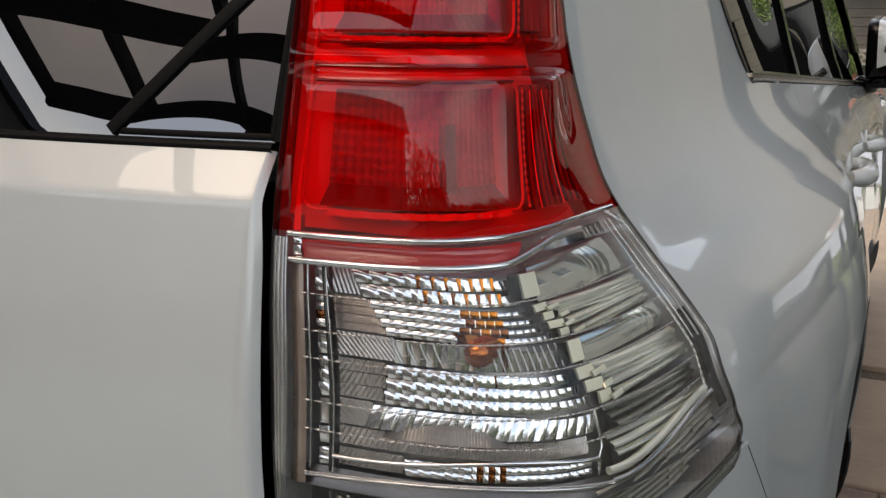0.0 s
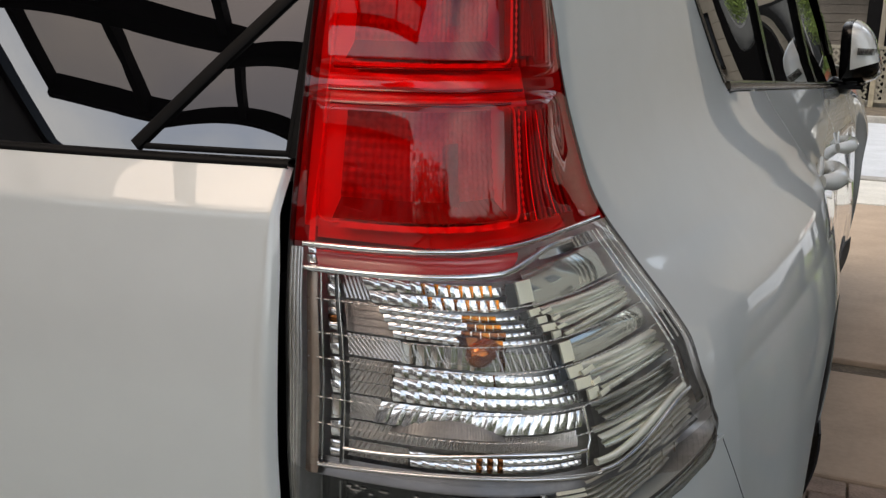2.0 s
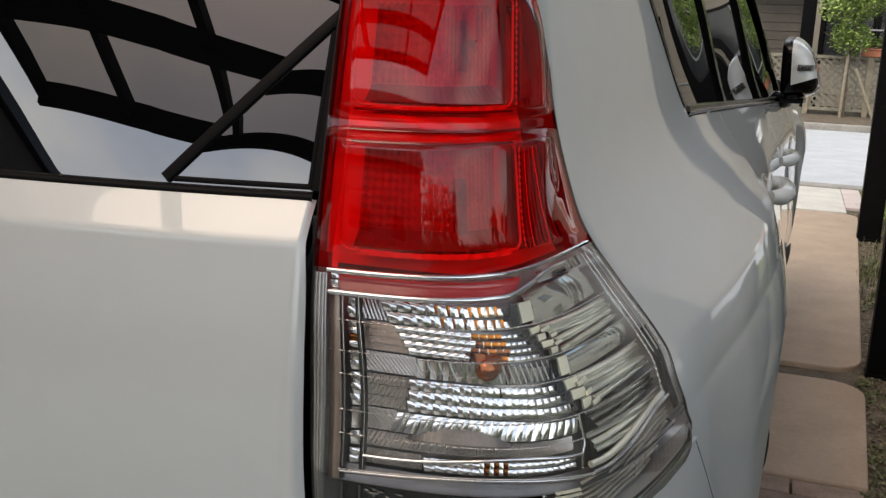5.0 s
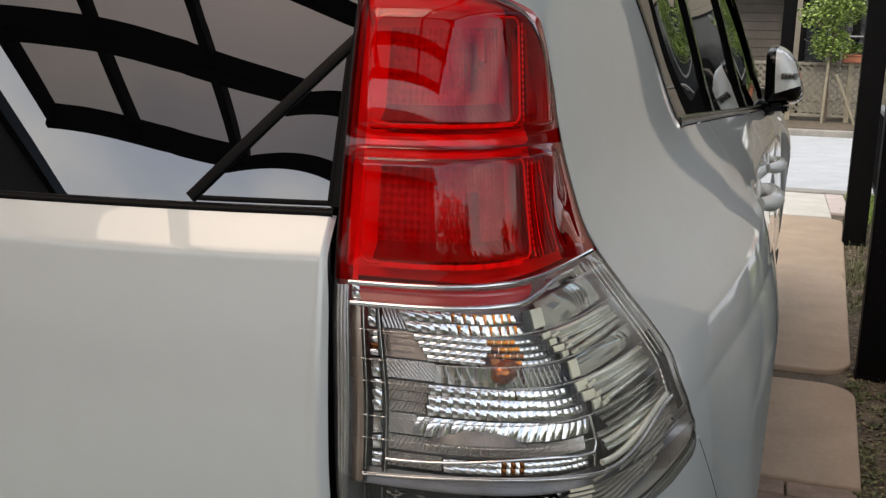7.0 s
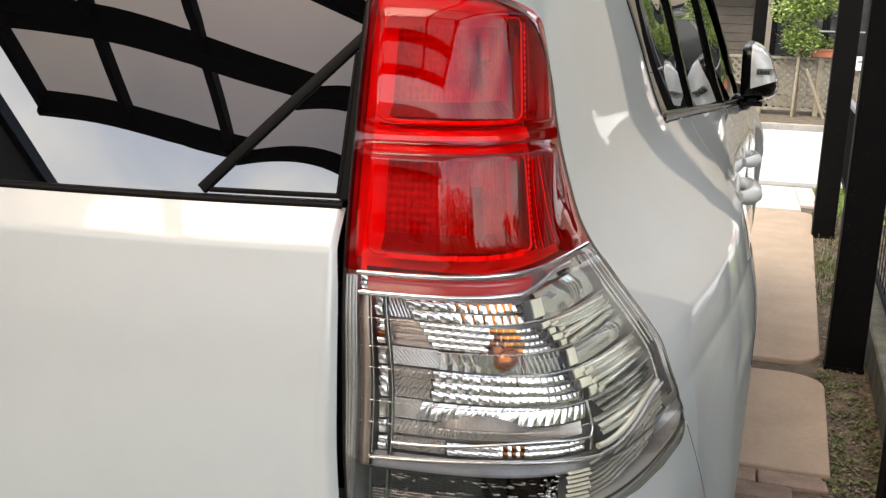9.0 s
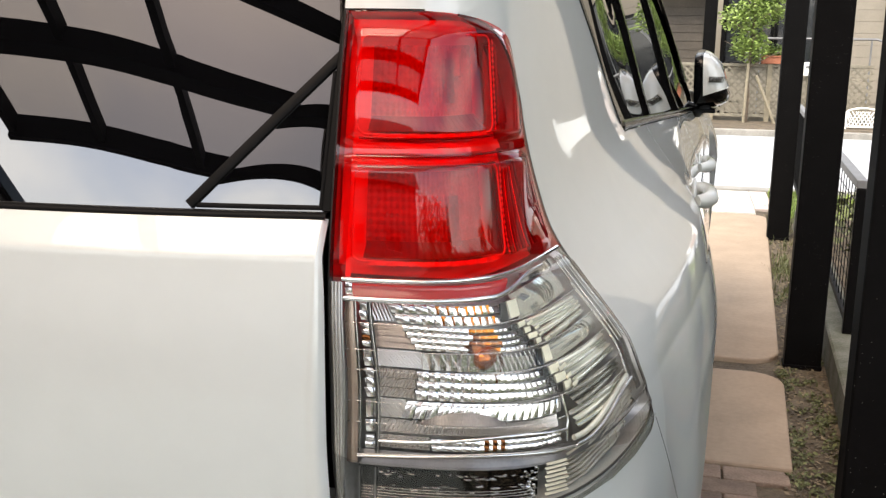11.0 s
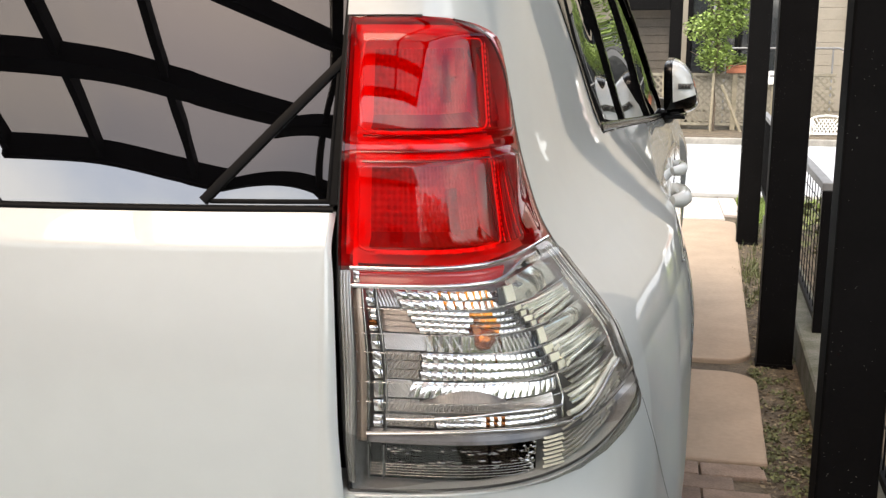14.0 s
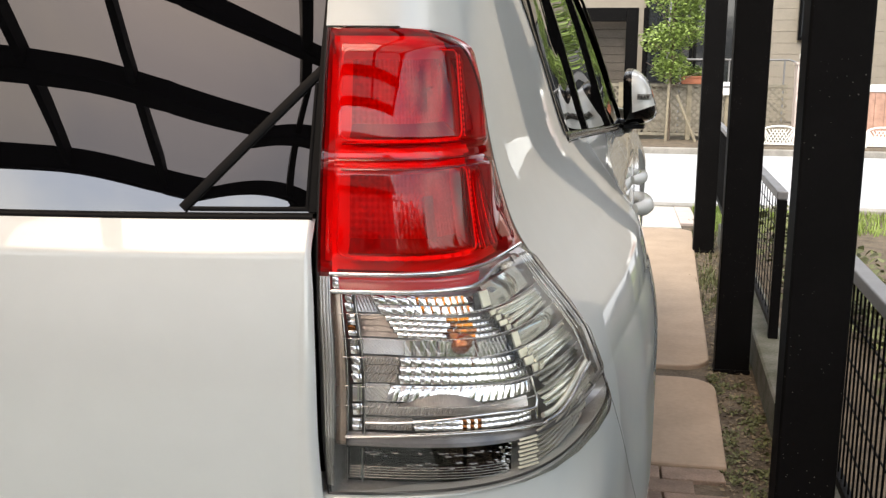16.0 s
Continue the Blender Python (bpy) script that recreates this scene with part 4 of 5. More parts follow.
    def facet(s, z, w, h, depth, tip=0.0, yaw=0.0, name="reflector_facet", mesh=None, deep=0.0):
        p = proud(s, z, depth)
        u = (hull(s + 0.01, z) - hull(s - 0.01, z)).normalized()
        nrm = u.cross(Vector((0, 0, 1))).normalized()
        up = nrm.cross(u)
        m = Matrix((u, up, nrm)).transposed().to_4x4()
        ob = new(name, mesh)
        ob.parent = lamp
        ob.matrix_basis = Matrix.Translation(p) @ m @ pose(0, 0, 0, tip, yaw, 0) @ Matrix.Diagonal((w, h, deep or w, 1))
        return ob

    def metres(s, z):
        return (hull(s + 0.005, z) - hull(s - 0.005, z)).length / 0.01

    def row(z0, z1, s0, s1, w0, w1, mesh, tip, tip_to=None, amber_from=1.0, amber_to=1.0, amber_share=0.35, shift=0.0, jitter=2.5, depth=-0.020):
        """One row of facets from s0 to s1, their widths passing from w0 to w1 metres."""
        z, h = (z0 + z1) / 2, z1 - z0
        s = s0 + shift
        while True:
            t = (s - s0) / (s1 - s0)
            w = w0 + (w1 - w0) * t
            ws = w / metres(s, z)
            if s + ws > s1 + 0.3 * ws:
                break
            lean = tip + ((tip if tip_to is None else tip_to) - tip) * t
            yaw = 8 - 16 * t + rnd.uniform(-jitter, jitter)
            tight = ease(0.45, 0.85, t)
            fw, fh = w * (1 - 0.16 * tight), h * (1 - 0.22 * tight)
            if amber_from < s < amber_to:
                k = amber_share
                facet(s + ws * (1 - k) / 2, z, w * (1 - k), h, depth, lean + rnd.uniform(-jitter, jitter), yaw, mesh=mesh)
                facet(s + ws * (1 - k / 2), z, w * k, h, depth, lean + 3, yaw - 12, "amber_facet", amber_cell if rnd.random() < 0.6 and z > 0.95 else brown_cell)
            else:
                facet(s + ws / 2, z - 0.1 * h * tight, fw, fh, depth, lean + rnd.uniform(-jitter, jitter) * (1 + tight), yaw + rnd.uniform(-5, 5) * tight, mesh=mesh)
            s += ws
    large = cell_mesh("reflector_facet", facet_chrome, -0.30, 0.34, 0.24, 0.03)
    thin = cell_mesh("reflector_facet", facet_chrome, -0.10, 0.34, 0.40, 0.04)
    tall = cell_mesh("reflector_facet", facet_chrome, 0.0, 0.45, 0.06, 0.03)
    small = cell_mesh("reflector_facet", facet_chrome, -0.15, 0.38, 0.26, 0.035)
    slant = cell_mesh("reflector_facet", facet_chrome, 0.55, 0.34, 0.22, 0.06)
    amber_cell = cell_mesh("amber_facet", amber_chrome, -0.10, 0.3, 0.3, 0.03, dark_in)
    brown_cell = cell_mesh("amber_facet", brown_chrome, -0.10, 0.3, 0.3, 0.03, dark_in)
    for k in range(2):
        row(1.0290 + 0.0093 * k, 1.0380 + 0.0093 * k, 0.136 - 0.010 * (k - 1), 0.530 - 0.008 * k, 0.0132, 0.0078, large, -16.5, -16, 0.22, 0.47, 0.34)
    for k in range(4):
        row(1.0055 + 0.0056 * k, 1.0109 + 0.0056 * k, 0.158 + 0.006 * (3 - k), 0.572 - 0.010 * k, 0.0104, 0.0062, thin, -15, -15, 0.325, 0.435, 0.85)
    row(0.9878, 1.0040, 0.186, 0.580, 0.0118, 0.0078, tall, -5, -9, 0.37, 0.42, 0.5)
    for s in span(0.186, 0.285, 5)[:-1] + span(0.385, 0.560, 10):
        sub("cell_edge", tube([mirror(proud(s + 0.010 * (1 - t) ** 2 * (s < 0.3), 0.9885 + 0.0150 * t, -0.0165), side) for t in span(0, 1, 5)], 0.0006, 5), bead_mat)
    for k in range(3):
        row(0.9588 + 0.0091 * k, 0.9676 + 0.0091 * k, 0.164 + 0.004 * (k - 1), 0.612 - 0.012 * k, 0.0112, 0.0072, small, -16, -15.5, 0.33, 0.37 if k == 2 else 0.33, 0.3)
    row(0.9400, 0.9572, 0.136, 0.590, 0.0112, 0.0086, slant, -17.5, -17)
    for k in range(2):
        row(0.9100 + 0.0060 * k, 0.9156 + 0.0060 * k, 0.190, 0.568, 0.0100, 0.0064, small, -16.5, -16, 0.29, 0.36, 0.55)
    for z, mesh, tip in ((1.0625, small, -20), (1.0555, small, -6)):
        facet(0.0595, z, 0.0062, 0.0065, -0.002, tip, 10, mesh=mesh)
    # the narrow ladder by the inner edge
    for z0, z1, n2, mt in ((1.0300, 1.0475, 2, 0), (1.0060, 1.0275, 4, 1), (0.9880, 1.0040, 2, 2), (0.9590, 0.9860, 3, 0), (0.9395, 0.9575, 1, 3), (0.9255, 0.9375, 1, 4), (0.9095, 0.9225, 2, 4)):
        for r in range(n2):
            mesh = large if mt == 0 else brown_cell if mt == 1 and r == 1 else thin if mt in (1, 4) else small if mt == 0 or r == 0 and mt == 2 else tall
            facet(0.0805, z0 + (z1 - z0) * (r + 0.5) / n2, 0.0100, (z1 - z0) / n2, -0.018, -13 if mt == 0 else -8, 14 - 6 * r, mesh=mesh)
    # amber lamp behind the facets
    prof = [(0.0, 0.0005), (0.0015, 0.0050), (0.005, 0.0086), (0.011, 0.0100), (0.03, 0.0100), (0.045, 0.0100)]
    m = Matrix.Translation(proud(0.330, 0.9975, -0.012)) @ Matrix.Rotation(radians(90), 4, "Z") @ Matrix.Rotation(radians(-12), 4, "Z")
    sub("indicator_bulb", lathe(prof, 28, m), bulb_mat, "amber indicator bulb")
    sub("bulb_hood", skin(lambda z: span(0.29, 0.40, 16), span(1.0042, 1.0120, 4), side, lambda s, z: -0.0165 - 2.2 * (s - 0.345) ** 2), brown_chrome)
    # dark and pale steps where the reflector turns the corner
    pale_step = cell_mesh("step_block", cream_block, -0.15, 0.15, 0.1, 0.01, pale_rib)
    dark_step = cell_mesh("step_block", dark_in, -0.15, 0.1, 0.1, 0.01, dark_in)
    for z, h, s, w in ((1.0385, 0.018, 0.548, 0.011), (1.0252, 0.0056, 0.552, 0.008), (1.0196, 0.0056, 0.562, 0.008), (1.0140, 0.0056, 0.572, 0.008), (1.0084, 0.0056, 0.584, 0.008), (0.9958, 0.0165, 0.590, 0.009),
                       (0.9818, 0.0090, 0.592, 0.009), (0.9726, 0.0090, 0.602, 0.009), (0.9634, 0.0090, 0.620, 0.009)):
        facet(s + 0.006, z, w * rnd.uniform(1.2, 2.0), h * 0.94, -0.0125, -12 + rnd.uniform(-4, 4), rnd.uniform(-6, 8), "step_block", pale_step, deep=0.006)
        if h < 0.012:
            facet(s + 0.042 + rnd.uniform(-0.006, 0.006), z - h * 0.2, w * rnd.uniform(1.4, 2.6), h * 0.5, -0.0120, -16, 12, "step_block", pale_step, deep=0.005)
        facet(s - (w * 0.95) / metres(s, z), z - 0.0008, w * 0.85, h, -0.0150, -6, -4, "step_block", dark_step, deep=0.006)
    # bands that wrap round to the side: smooth panels and fine ribs by turns
    for z_lo, z_hi, ribs_n, s0, s1, bright in ((1.0295, 1.0530, 1, 0.560, 0.845, 0), (1.0055, 1.0275, 4, 0.575, 0.868, 1), (0.9878, 1.0040, 1, 0.605, 0.880, 0), (0.9592, 0.9860, 4, 0.610, 0.884, 1), (0.9395, 0.9565, 3, 0.600, 0.886, 2), (0.9180, 0.9375, 3, 0.590, 0.888, 1)):
        h = (z_hi - z_lo) / ribs_n
        for r in range(ribs_n):
            z0 = z_lo + h * r
            rows = []
            for t in span(0.02, 0.98, 9):
                zc = z0 + h * t
                shape = math.sin(math.pi * t)
                rows.append([mirror(proud(min(s, lamp_right(zc) - 0.03), zc + 0.0012 * math.sin(9 * s + r), -0.017 + (0.0040 if ribs_n > 1 else 0.0020) * shape + 0.0012 * math.sin(17 * s + 2.1 * r + z_lo * 70)), side) for s in span(s0 + 0.012 * (ribs_n - r), s1, 36)])
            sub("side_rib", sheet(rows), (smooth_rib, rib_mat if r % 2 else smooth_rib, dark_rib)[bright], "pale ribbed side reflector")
    # beaded end of the bands, the dark rim beyond it, and the chrome gutter below
    n = 120
    sub("beaded_end", tube([mirror(proud(lamp_right(z) - 0.034, z, -0.006), side) for z in span(0.928, 1.035, n)], [0.0013 if i % 6 < 4 else 0.0006 for i in range(n)], 6), bead_mat)
    sub("dark_rim", skin(lambda z: span(lamp_right(z) - 0.030, lamp_right(z) - 0.005, 8), span(0.915, 0.992, 16), side, -0.003), dark_in)
    sub("lower_gutter", tube([mirror(proud(s, 0.9085 + 0.0225 * ease(0.60, 0.88, s), -0.004), side) for s in span(0.58, 0.868, 36)], 0.0024, 8), chrome)
    sub("gutter_edge", tube([mirror(proud(s, 0.9150 + 0.0200 * ease(0.60, 0.88, s), -0.007), side) for s in span(0.58, 0.862, 36)], 0.0030, 8), rib_mat)
    sub("upper_panel", skin(lambda z: span(0.60, max(0.61, lamp_right(z) - 0.03), 40), span(1.0545, 1.0625, 5), side, lambda s, z: -0.006 - 0.004 * math.sin(9 * s)), chrome)
    for off, rad, mt in ((0.012, 0.0007, chrome), (0.028, 0.0008, chrome_dull), (0.044, 0.0006, chrome), (0.058, 0.0006, bead_mat)):
        sub("lens_edge", tube([mirror(proud(lamp_right(z) - off, z, 0.001), side) for z in span(0.972, 1.062, 40)], rad, 5), mt)
    # inner side frame of the clear section: stacked bright edges
    for k, (f, r, mt) in enumerate(((0.20, 0.0017, grey_bezel), (0.44, 0.0020, grey_bezel), (0.70, 0.0019, matte_silver), (0.90, 0.0012, chrome_dull))):
        sub("side_bezel", tube([mirror(proud(lamp_left(z) + (0.052 - lamp_left(z)) * f, z, 0.001 + 0.001 * k), side) for z in span(0.86, 1.063, 20)], r, 6), mt)
    # smoked lower section: dark trough, fine louvres, bars at the corner
    sub("trough", skin(lambda z: span(0.062, 0.470, 40), span(0.857, 0.8950, 8), side, -0.018), black_trim)
    sub("shelf", skin(lambda z: span(0.050, min(0.90, lamp_right(z) - 0.02), 60), span(0.897, 0.9095, 5), side, lambda s, z: -0.009 - 0.5 * (z - 0.897)), shelf_mat)
    # small pale facets strewn in the trough stand in for its glints
    dim = cell_mesh("reflector_facet", bead_mat, -0.2, 0.3, 0.3, 0.05, dark_in)
    for k in range(46):
        z = rnd.choice((0.8880, 0.8865, 0.8845, 0.8760, 0.8710))
        facet(rnd.uniform(0.10, 0.43), z + rnd.gauss(0, 0.0007), rnd.uniform(0.002, 0.009), rnd.uniform(0.0009, 0.0020), -0.0165, -10 + rnd.uniform(-12, 12), rnd.uniform(-14, 14), mesh=dim)
    for k in range(26):
        facet(0.440 + rnd.uniform(-0.022, 0.022), 0.8640 + 0.0012 * k, rnd.uniform(0.002, 0.005), rnd.uniform(0.0014, 0.0030), -0.014, -10 + rnd.uniform(-14, 14), rnd.uniform(-16, 16), mesh=dim if k % 3 else small)
    for k in range(8):
        z0 = 0.8665 + 0.0042 * k
        sub("corner_step", skin(lambda z: span(0.476 + 0.004 * (k % 2), 0.552 - 0.004 * (k % 3), 8), span(z0, z0 + 0.0020, 3), side, lambda s, z: -0.007 - 0.9 * (z - z0) + 0.02 * (s - 0.5)), cream_block)
    # pale bands that carry the steps round the corner, parted by dark grooves
    for k in range(7):
        z0 = 0.8655 + 0.0052 * k
        def band_z(s, t, z0=z0):
            return z0 + 0.0040 * t + 0.020 * ease(0.52, 0.90, s)
        sub("corner_band", sheet([[mirror(proud(s, band_z(s, t), -0.0125 + 0.0028 * math.sin(math.pi * t) + 0.0006 * math.sin(60 * s + k)), side) for s in span(0.556, min(0.882, 0.80 + 0.03 * k), 30)] for t in span(0, 1, 6)]), low_rib)
    for s in (0.556, 0.74, 0.78, 0.82):
        sub("corner_divider", tube([mirror(proud(s, z + 0.020 * ease(0.52, 0.90, s), -0.0105), side) for z in span(0.868, 0.896, 5)], 0.0007, 5), low_rib)
    for k in range(5):
        z = 0.8625 + 0.0028 * k
        sub("louvre", tube([mirror(proud(s, z, -0.014), side) for s in span(0.068, 0.45, 30)], 0.0004, 5), bead_mat)
    for s in (0.066, 0.092):
        sub("trough_edge", tube([mirror(proud(s, z, -0.012), side) for z in span(0.858, 0.893, 8)], 0.0007, 5), chrome_dull)
    return lamp


tail_lamp(RIGHT)
tail_lamp(LEFT)

# ---- ground ----
def plate(outline, z0, z1, bevel=0.006):
    """A slab with the given outline."""
    bm = bmesh.new()
    f = bm.faces.new([bm.verts.new((x, y, z0)) for x, y in outline])
    f.normal_update()
    if f.normal.z < 0:
        f.normal_flip()
    r = bmesh.ops.extrude_face_region(bm, geom=[f])
    bmesh.ops.translate(bm, vec=(0, 0, z1 - z0), verts=[v for v in r["geom"] if isinstance(v, bmesh.types.BMVert)])
    if bevel:
        es = [e for e in bm.edges if all(abs(v.co.z - z1) < 1e-6 for v in e.verts)]
        bmesh.ops.bevel(bm, geom=es, offset=bevel, segments=2, affect="EDGES", profile=0.5)
    return bm


def round_rect(x0, y0, x1, y1, r, corners=(1, 1, 1, 1), n=8):
    pts = []
    for (cx, cy, a), on in zip(((x0 + r, y0 + r, 180), (x1 - r, y0 + r, 270), (x1 - r, y1 - r, 0), (x0 + r, y1 - r, 90)), corners):
        if on:
            pts += [(cx + r * math.cos(radians(a + 90 * k / n)), cy + r * math.sin(radians(a + 90 * k / n))) for k in range(n + 1)]
        else:
            pts.append((cx + (-r if a in (180, 90) else r), cy + (-r if a in (180, 270) else r)))
    return pts


ground = link("ground", sheet([[Vector((x, y, -0.022 + (0.010 * noise.noise((x * 3, y * 3, 0)) if abs(x) < 4 and -4 < y < 9 else 0))) for x in span(-4, 4, 60)] for y in span(-4, 8.4, 80)]), soil)
tagged(ground, "bare brown earth with thin weeds beside the slabs", "ground", kind="structure")
far = link("ground", sheet([[Vector((x, y, -0.065)) for x in (-400, -60, -10, 10, 60, 400)] for y in (-400, -60, -10, 8.4, 60, 400, 1500)]), soil)
tagged(far, "earth reaching to the horizon", "ground", kind="structure")

SLOPE = 0.05                      # the boundary runs aslant to the car


for x0, x1, y0, y1, cor in ((-0.55, 0.655, 3.29, 7.05, (1, 1, 1, 1)), (-0.55, 0.66, 2.19, 3.13, (0, 0, 1, 1))):
    pts = [(x + (SLOPE * (y - 3.3) if x > 0 else 0), y) for x, y in round_rect(x0, y0, x1 + (0.03 if y1 > 5 else 0.035), y1, 0.14, cor)]
    tagged(link("paving_slab", plate(pts, -0.06, 0.0, 0.008), concrete_pink, smooth=False), "smooth pinkish concrete slab with rounded corners", "paving slab", "slabs of the drive")
pts = round_rect(-2.2, 2.19, -0.75, 7.05, 0.14, (0, 0, 1, 1))
tagged(link("paving_slab", plate(pts, -0.06, 0.0, 0.008), concrete_pink, smooth=False), "smooth pinkish concrete slab with rounded corners", "paving slab", "slabs of the drive")
tagged(link("pavement", box((-3.5, 7.12, -0.06), (0.80, 8.35, -0.002), 0.006), apron_mat, smooth=False), "pale concrete apron by the road", "pavement", kind="structure")
tagged(link("pavement", box((0.802, 7.35, -0.06), (0.95, 8.35, 0.0), 0.006), pillar_mat, smooth=False), "strip of reddish edging brick", "pavement", kind="structure")
tagged(link("pavement", box((-6.0, -6.0, -0.05), (0.60, 0.60, -0.006), 0.004), floor_concrete, smooth=False), "grey concrete floor of the carport", "pavement", kind="structure")
tagged(link("road", sheet([[Vector((x, y, -0.03 + 0.02 * math.sin((y - 8.4) / 6 * math.pi))) for x in span(-60, 60, 7)] for y in span(8.56, 14.6, 9)]), asphalt), "pale grey asphalt road", "road", kind="structure")
tagged(link("kerb", box((-60, 8.36, -0.05), (60, 8.56, 0.012), 0.01), concrete, smooth=False), "flat concrete kerb along the road", "kerb", kind="structure")
tagged(link("kerb", box((-60, 14.6, -0.05), (60, 14.78, 0.06), 0.012), concrete, smooth=False), "low concrete kerb on the far side", "kerb", kind="structure")

# ---- boundary: kerb, posts, fence ----
def aslant(bm):
    for v in bm.verts:
        v.co.x += SLOPE * (v.co.y - 3.3)
    return bm


bm = bmesh.new()
rows = [[Vector((x, y, z)) for x, z in ((0.865, -0.06), (0.867, 0.115), (0.875, 0.122), (0.985, 0.122), (0.993, 0.115), (0.995, -0.06))] for y in span(-3.0, 6.6, 40)]
tagged(link("kerb", aslant(sheet([r[::-1] for r in rows])), old_concrete, smooth=False), "low concrete footing under the fence", "kerb", kind="structure")

POST_W = 0.143
ROOF_Z = 2.42
def steel_post(x, y, h, w=POST_W, dp=0.075):
    p = thing("carport_post", "square black steel post of the carport", "post", "carport posts", at=(x, y, 0))
    part("shaft", box((-w / 2, -dp / 2, -0.04), (w / 2, dp / 2, h), 0.005), steel, p, smooth=False)
    part("foot_plate", box((-w / 2 - 0.004, -dp / 2 - 0.004, -0.05), (w / 2 + 0.004, dp / 2 + 0.004, -0.002), 0.002), steel, p, smooth=False)
    return p
for x, y, w in ((0.572, 0.995, 0.110), (0.700, 3.305, POST_W), (0.814, 6.135, POST_W)):
    steel_post(x + w / 2, y, ROOF_Z, w)


def fence_panel(y0, y1, x, top=0.76, pitch=0.05, wires=4, thin=0.003):
    f = thing("mesh_fence", "black steel mesh fence panel with a grey top rail", "fence", "fence panels", at=(x, y0, 0.12))
    ln = y1 - y0
    h = top - 0.12
    part("top_rail", box((-0.022, 0, h - 0.035), (0.022, ln, h), 0.004), alu, f, "grey top rail", smooth=False)
    part("bottom_rail", box((-0.012, 0, 0.03), (0.012, ln, 0.055), 0.003), steel, f, smooth=False)
    for y in (0.012, ln - 0.012):
        part("end_post", box((-0.02, y - 0.02, -0.02), (0.02, y + 0.02, h - 0.036), 0.003), steel, f, smooth=False)
    bar = bpy.data.meshes.new("bar")
    b = tube([(0, 0, 0.05), (0, 0, h - 0.03)], thin, 6)
    b.to_mesh(bar)
    b.free()
    bar.materials.append(steel)
    n = int(ln / pitch)
    for i in range(1, n):
        o = new("bar", bar)
        o.parent = f
        o.matrix_basis = Matrix.Translation((0, ln * i / n, 0))
    for k in range(1, wires + 1):
        zw = 0.05 + k * (h - 0.1) / (wires + 1)
        part("cross_wire", tube([(0.004, 0, zw), (0.004, ln, zw)], thin, 6), steel, f)
    f.matrix_basis = f.matrix_basis @ Matrix.Rotation(-math.atan(SLOPE), 4, "Z")
    return f


fence_panel(3.36, 6.10, 0.945, pitch=0.12, wires=7, thin=0.0022)
fence_panel(6.45, 8.2, 1.07, 0.80)
fence_panel(-1.2, 2.75, 0.945 - SLOPE * 4.2)

# ---- carport roof ----
roof = thing("carport_roof", "carport roof of black beams and smoked translucent sheets", "carport", at=(-0.64, 1.0, ROOF_Z))
def roof_part(name, bm, mat, label="", smooth=False):
    ob = link(name, bm, mat, None, label, smooth)
    ob.parent = roof
    ob.matrix_parent_inverse = roof.matrix_basis.inverted()
    return ob
XL, XR = -2.18, 0.98
RAFTERS = (-2.15, -1.45, -0.77, 0.15, 0.95)
for y, w, h in ((-2.70, 0.04, 0.102), (-1.99, 0.10, 0.08), (-1.36, 0.045, 0.08), (-0.3, 0.05, 0.08), (1.09, 0.15, 0.10), (3.345, 0.15, 0.10), (6.17, 0.15, 0.10), (6.9, 0.06, 0.10)):
    roof_part("beam", box((XL, y - w / 2, ROOF_Z), (XR, y + w / 2, ROOF_Z + h), 0.004), steel)
for x in RAFTERS:
    roof_part("rafter", box((x - 0.025, -2.70, ROOF_Z + 0.02), (x + 0.025, 6.9, ROOF_Z + 0.10), 0.003), steel)
for i in range(4):
    x0, x1 = RAFTERS[i:i + 2]
    roof_part("roof_sheet", box((x0, -2.70, ROOF_Z + 0.102), (x1 - 0.004, 3.26, ROOF_Z + 0.107)), panel_mat, "smoked translucent sheet")
for y in (1.09, 3.345, 6.17):
    steel_post(-2.12, y, ROOF_Z)

# ---- across the road ----
def lattice(x0, x1, y, z0, z1):
    f = thing("lattice_fence", "weathered brown timber lattice fence", "fence", at=(x0, y, z0))
    w, h = x1 - x0, z1 - z0
    part("top_rail", box((0, -0.02, h - 0.05), (w, 0.02, h), 0.004), timber, f, smooth=False)
    part("bottom_rail", box((0, -0.02, 0), (w, 0.02, 0.05), 0.004), timber, f, smooth=False)
    for k in range(int(w / 0.9) + 1):
        part("fence_post", box((k * 0.9 - 0.04, -0.035, -0.15), (k * 0.9 + 0.04, 0.045, h + 0.02), 0.005), stake_mat, f, smooth=False)
    step = 0.115
    n = int((w + h) / step)
    for sgn in (1, -1):
        for k in range(n):
            c = -h + k * step if sgn > 0 else k * step
            a, b = (c, 0.03), (c + sgn * (h - 0.06), h - 0.03)
            if sgn < 0:
                a, b = (c, 0.03), (c - (h - 0.06), h - 0.03)
            (xa, za), (xb, zb) = a, b
            if xa == xb:
                continue
            def cut(xv):
                return za + (zb - za) * (xv - xa) / (xb - xa)
            if max(xa, xb) < 0.02 or min(xa, xb) > w - 0.02:
                continue
            for lim in (0.0, w):
                if (xa - lim) * (xb - lim) < 0:
                    if (lim == 0.0 and xa < lim) or (lim == w and xa > lim):
                        xa, za = lim, cut(lim)
                    else:
                        xb, zb = lim, cut(lim)
            d = Vector((xb - xa, 0, zb - za))
            if d.length < 0.06:
                continue
            ang = math.atan2(d.z, d.x)
            m = Matrix.Translation(((xa + xb) / 2, 0.006 * sgn, (za + zb) / 2)) @ Matrix.Rotation(-ang, 4, "Y")
            part("slat", box((-d.length / 2, -0.005, -0.016), (d.length / 2, 0.005, 0.016), 0, m), timber, f, smooth=False)
    return f


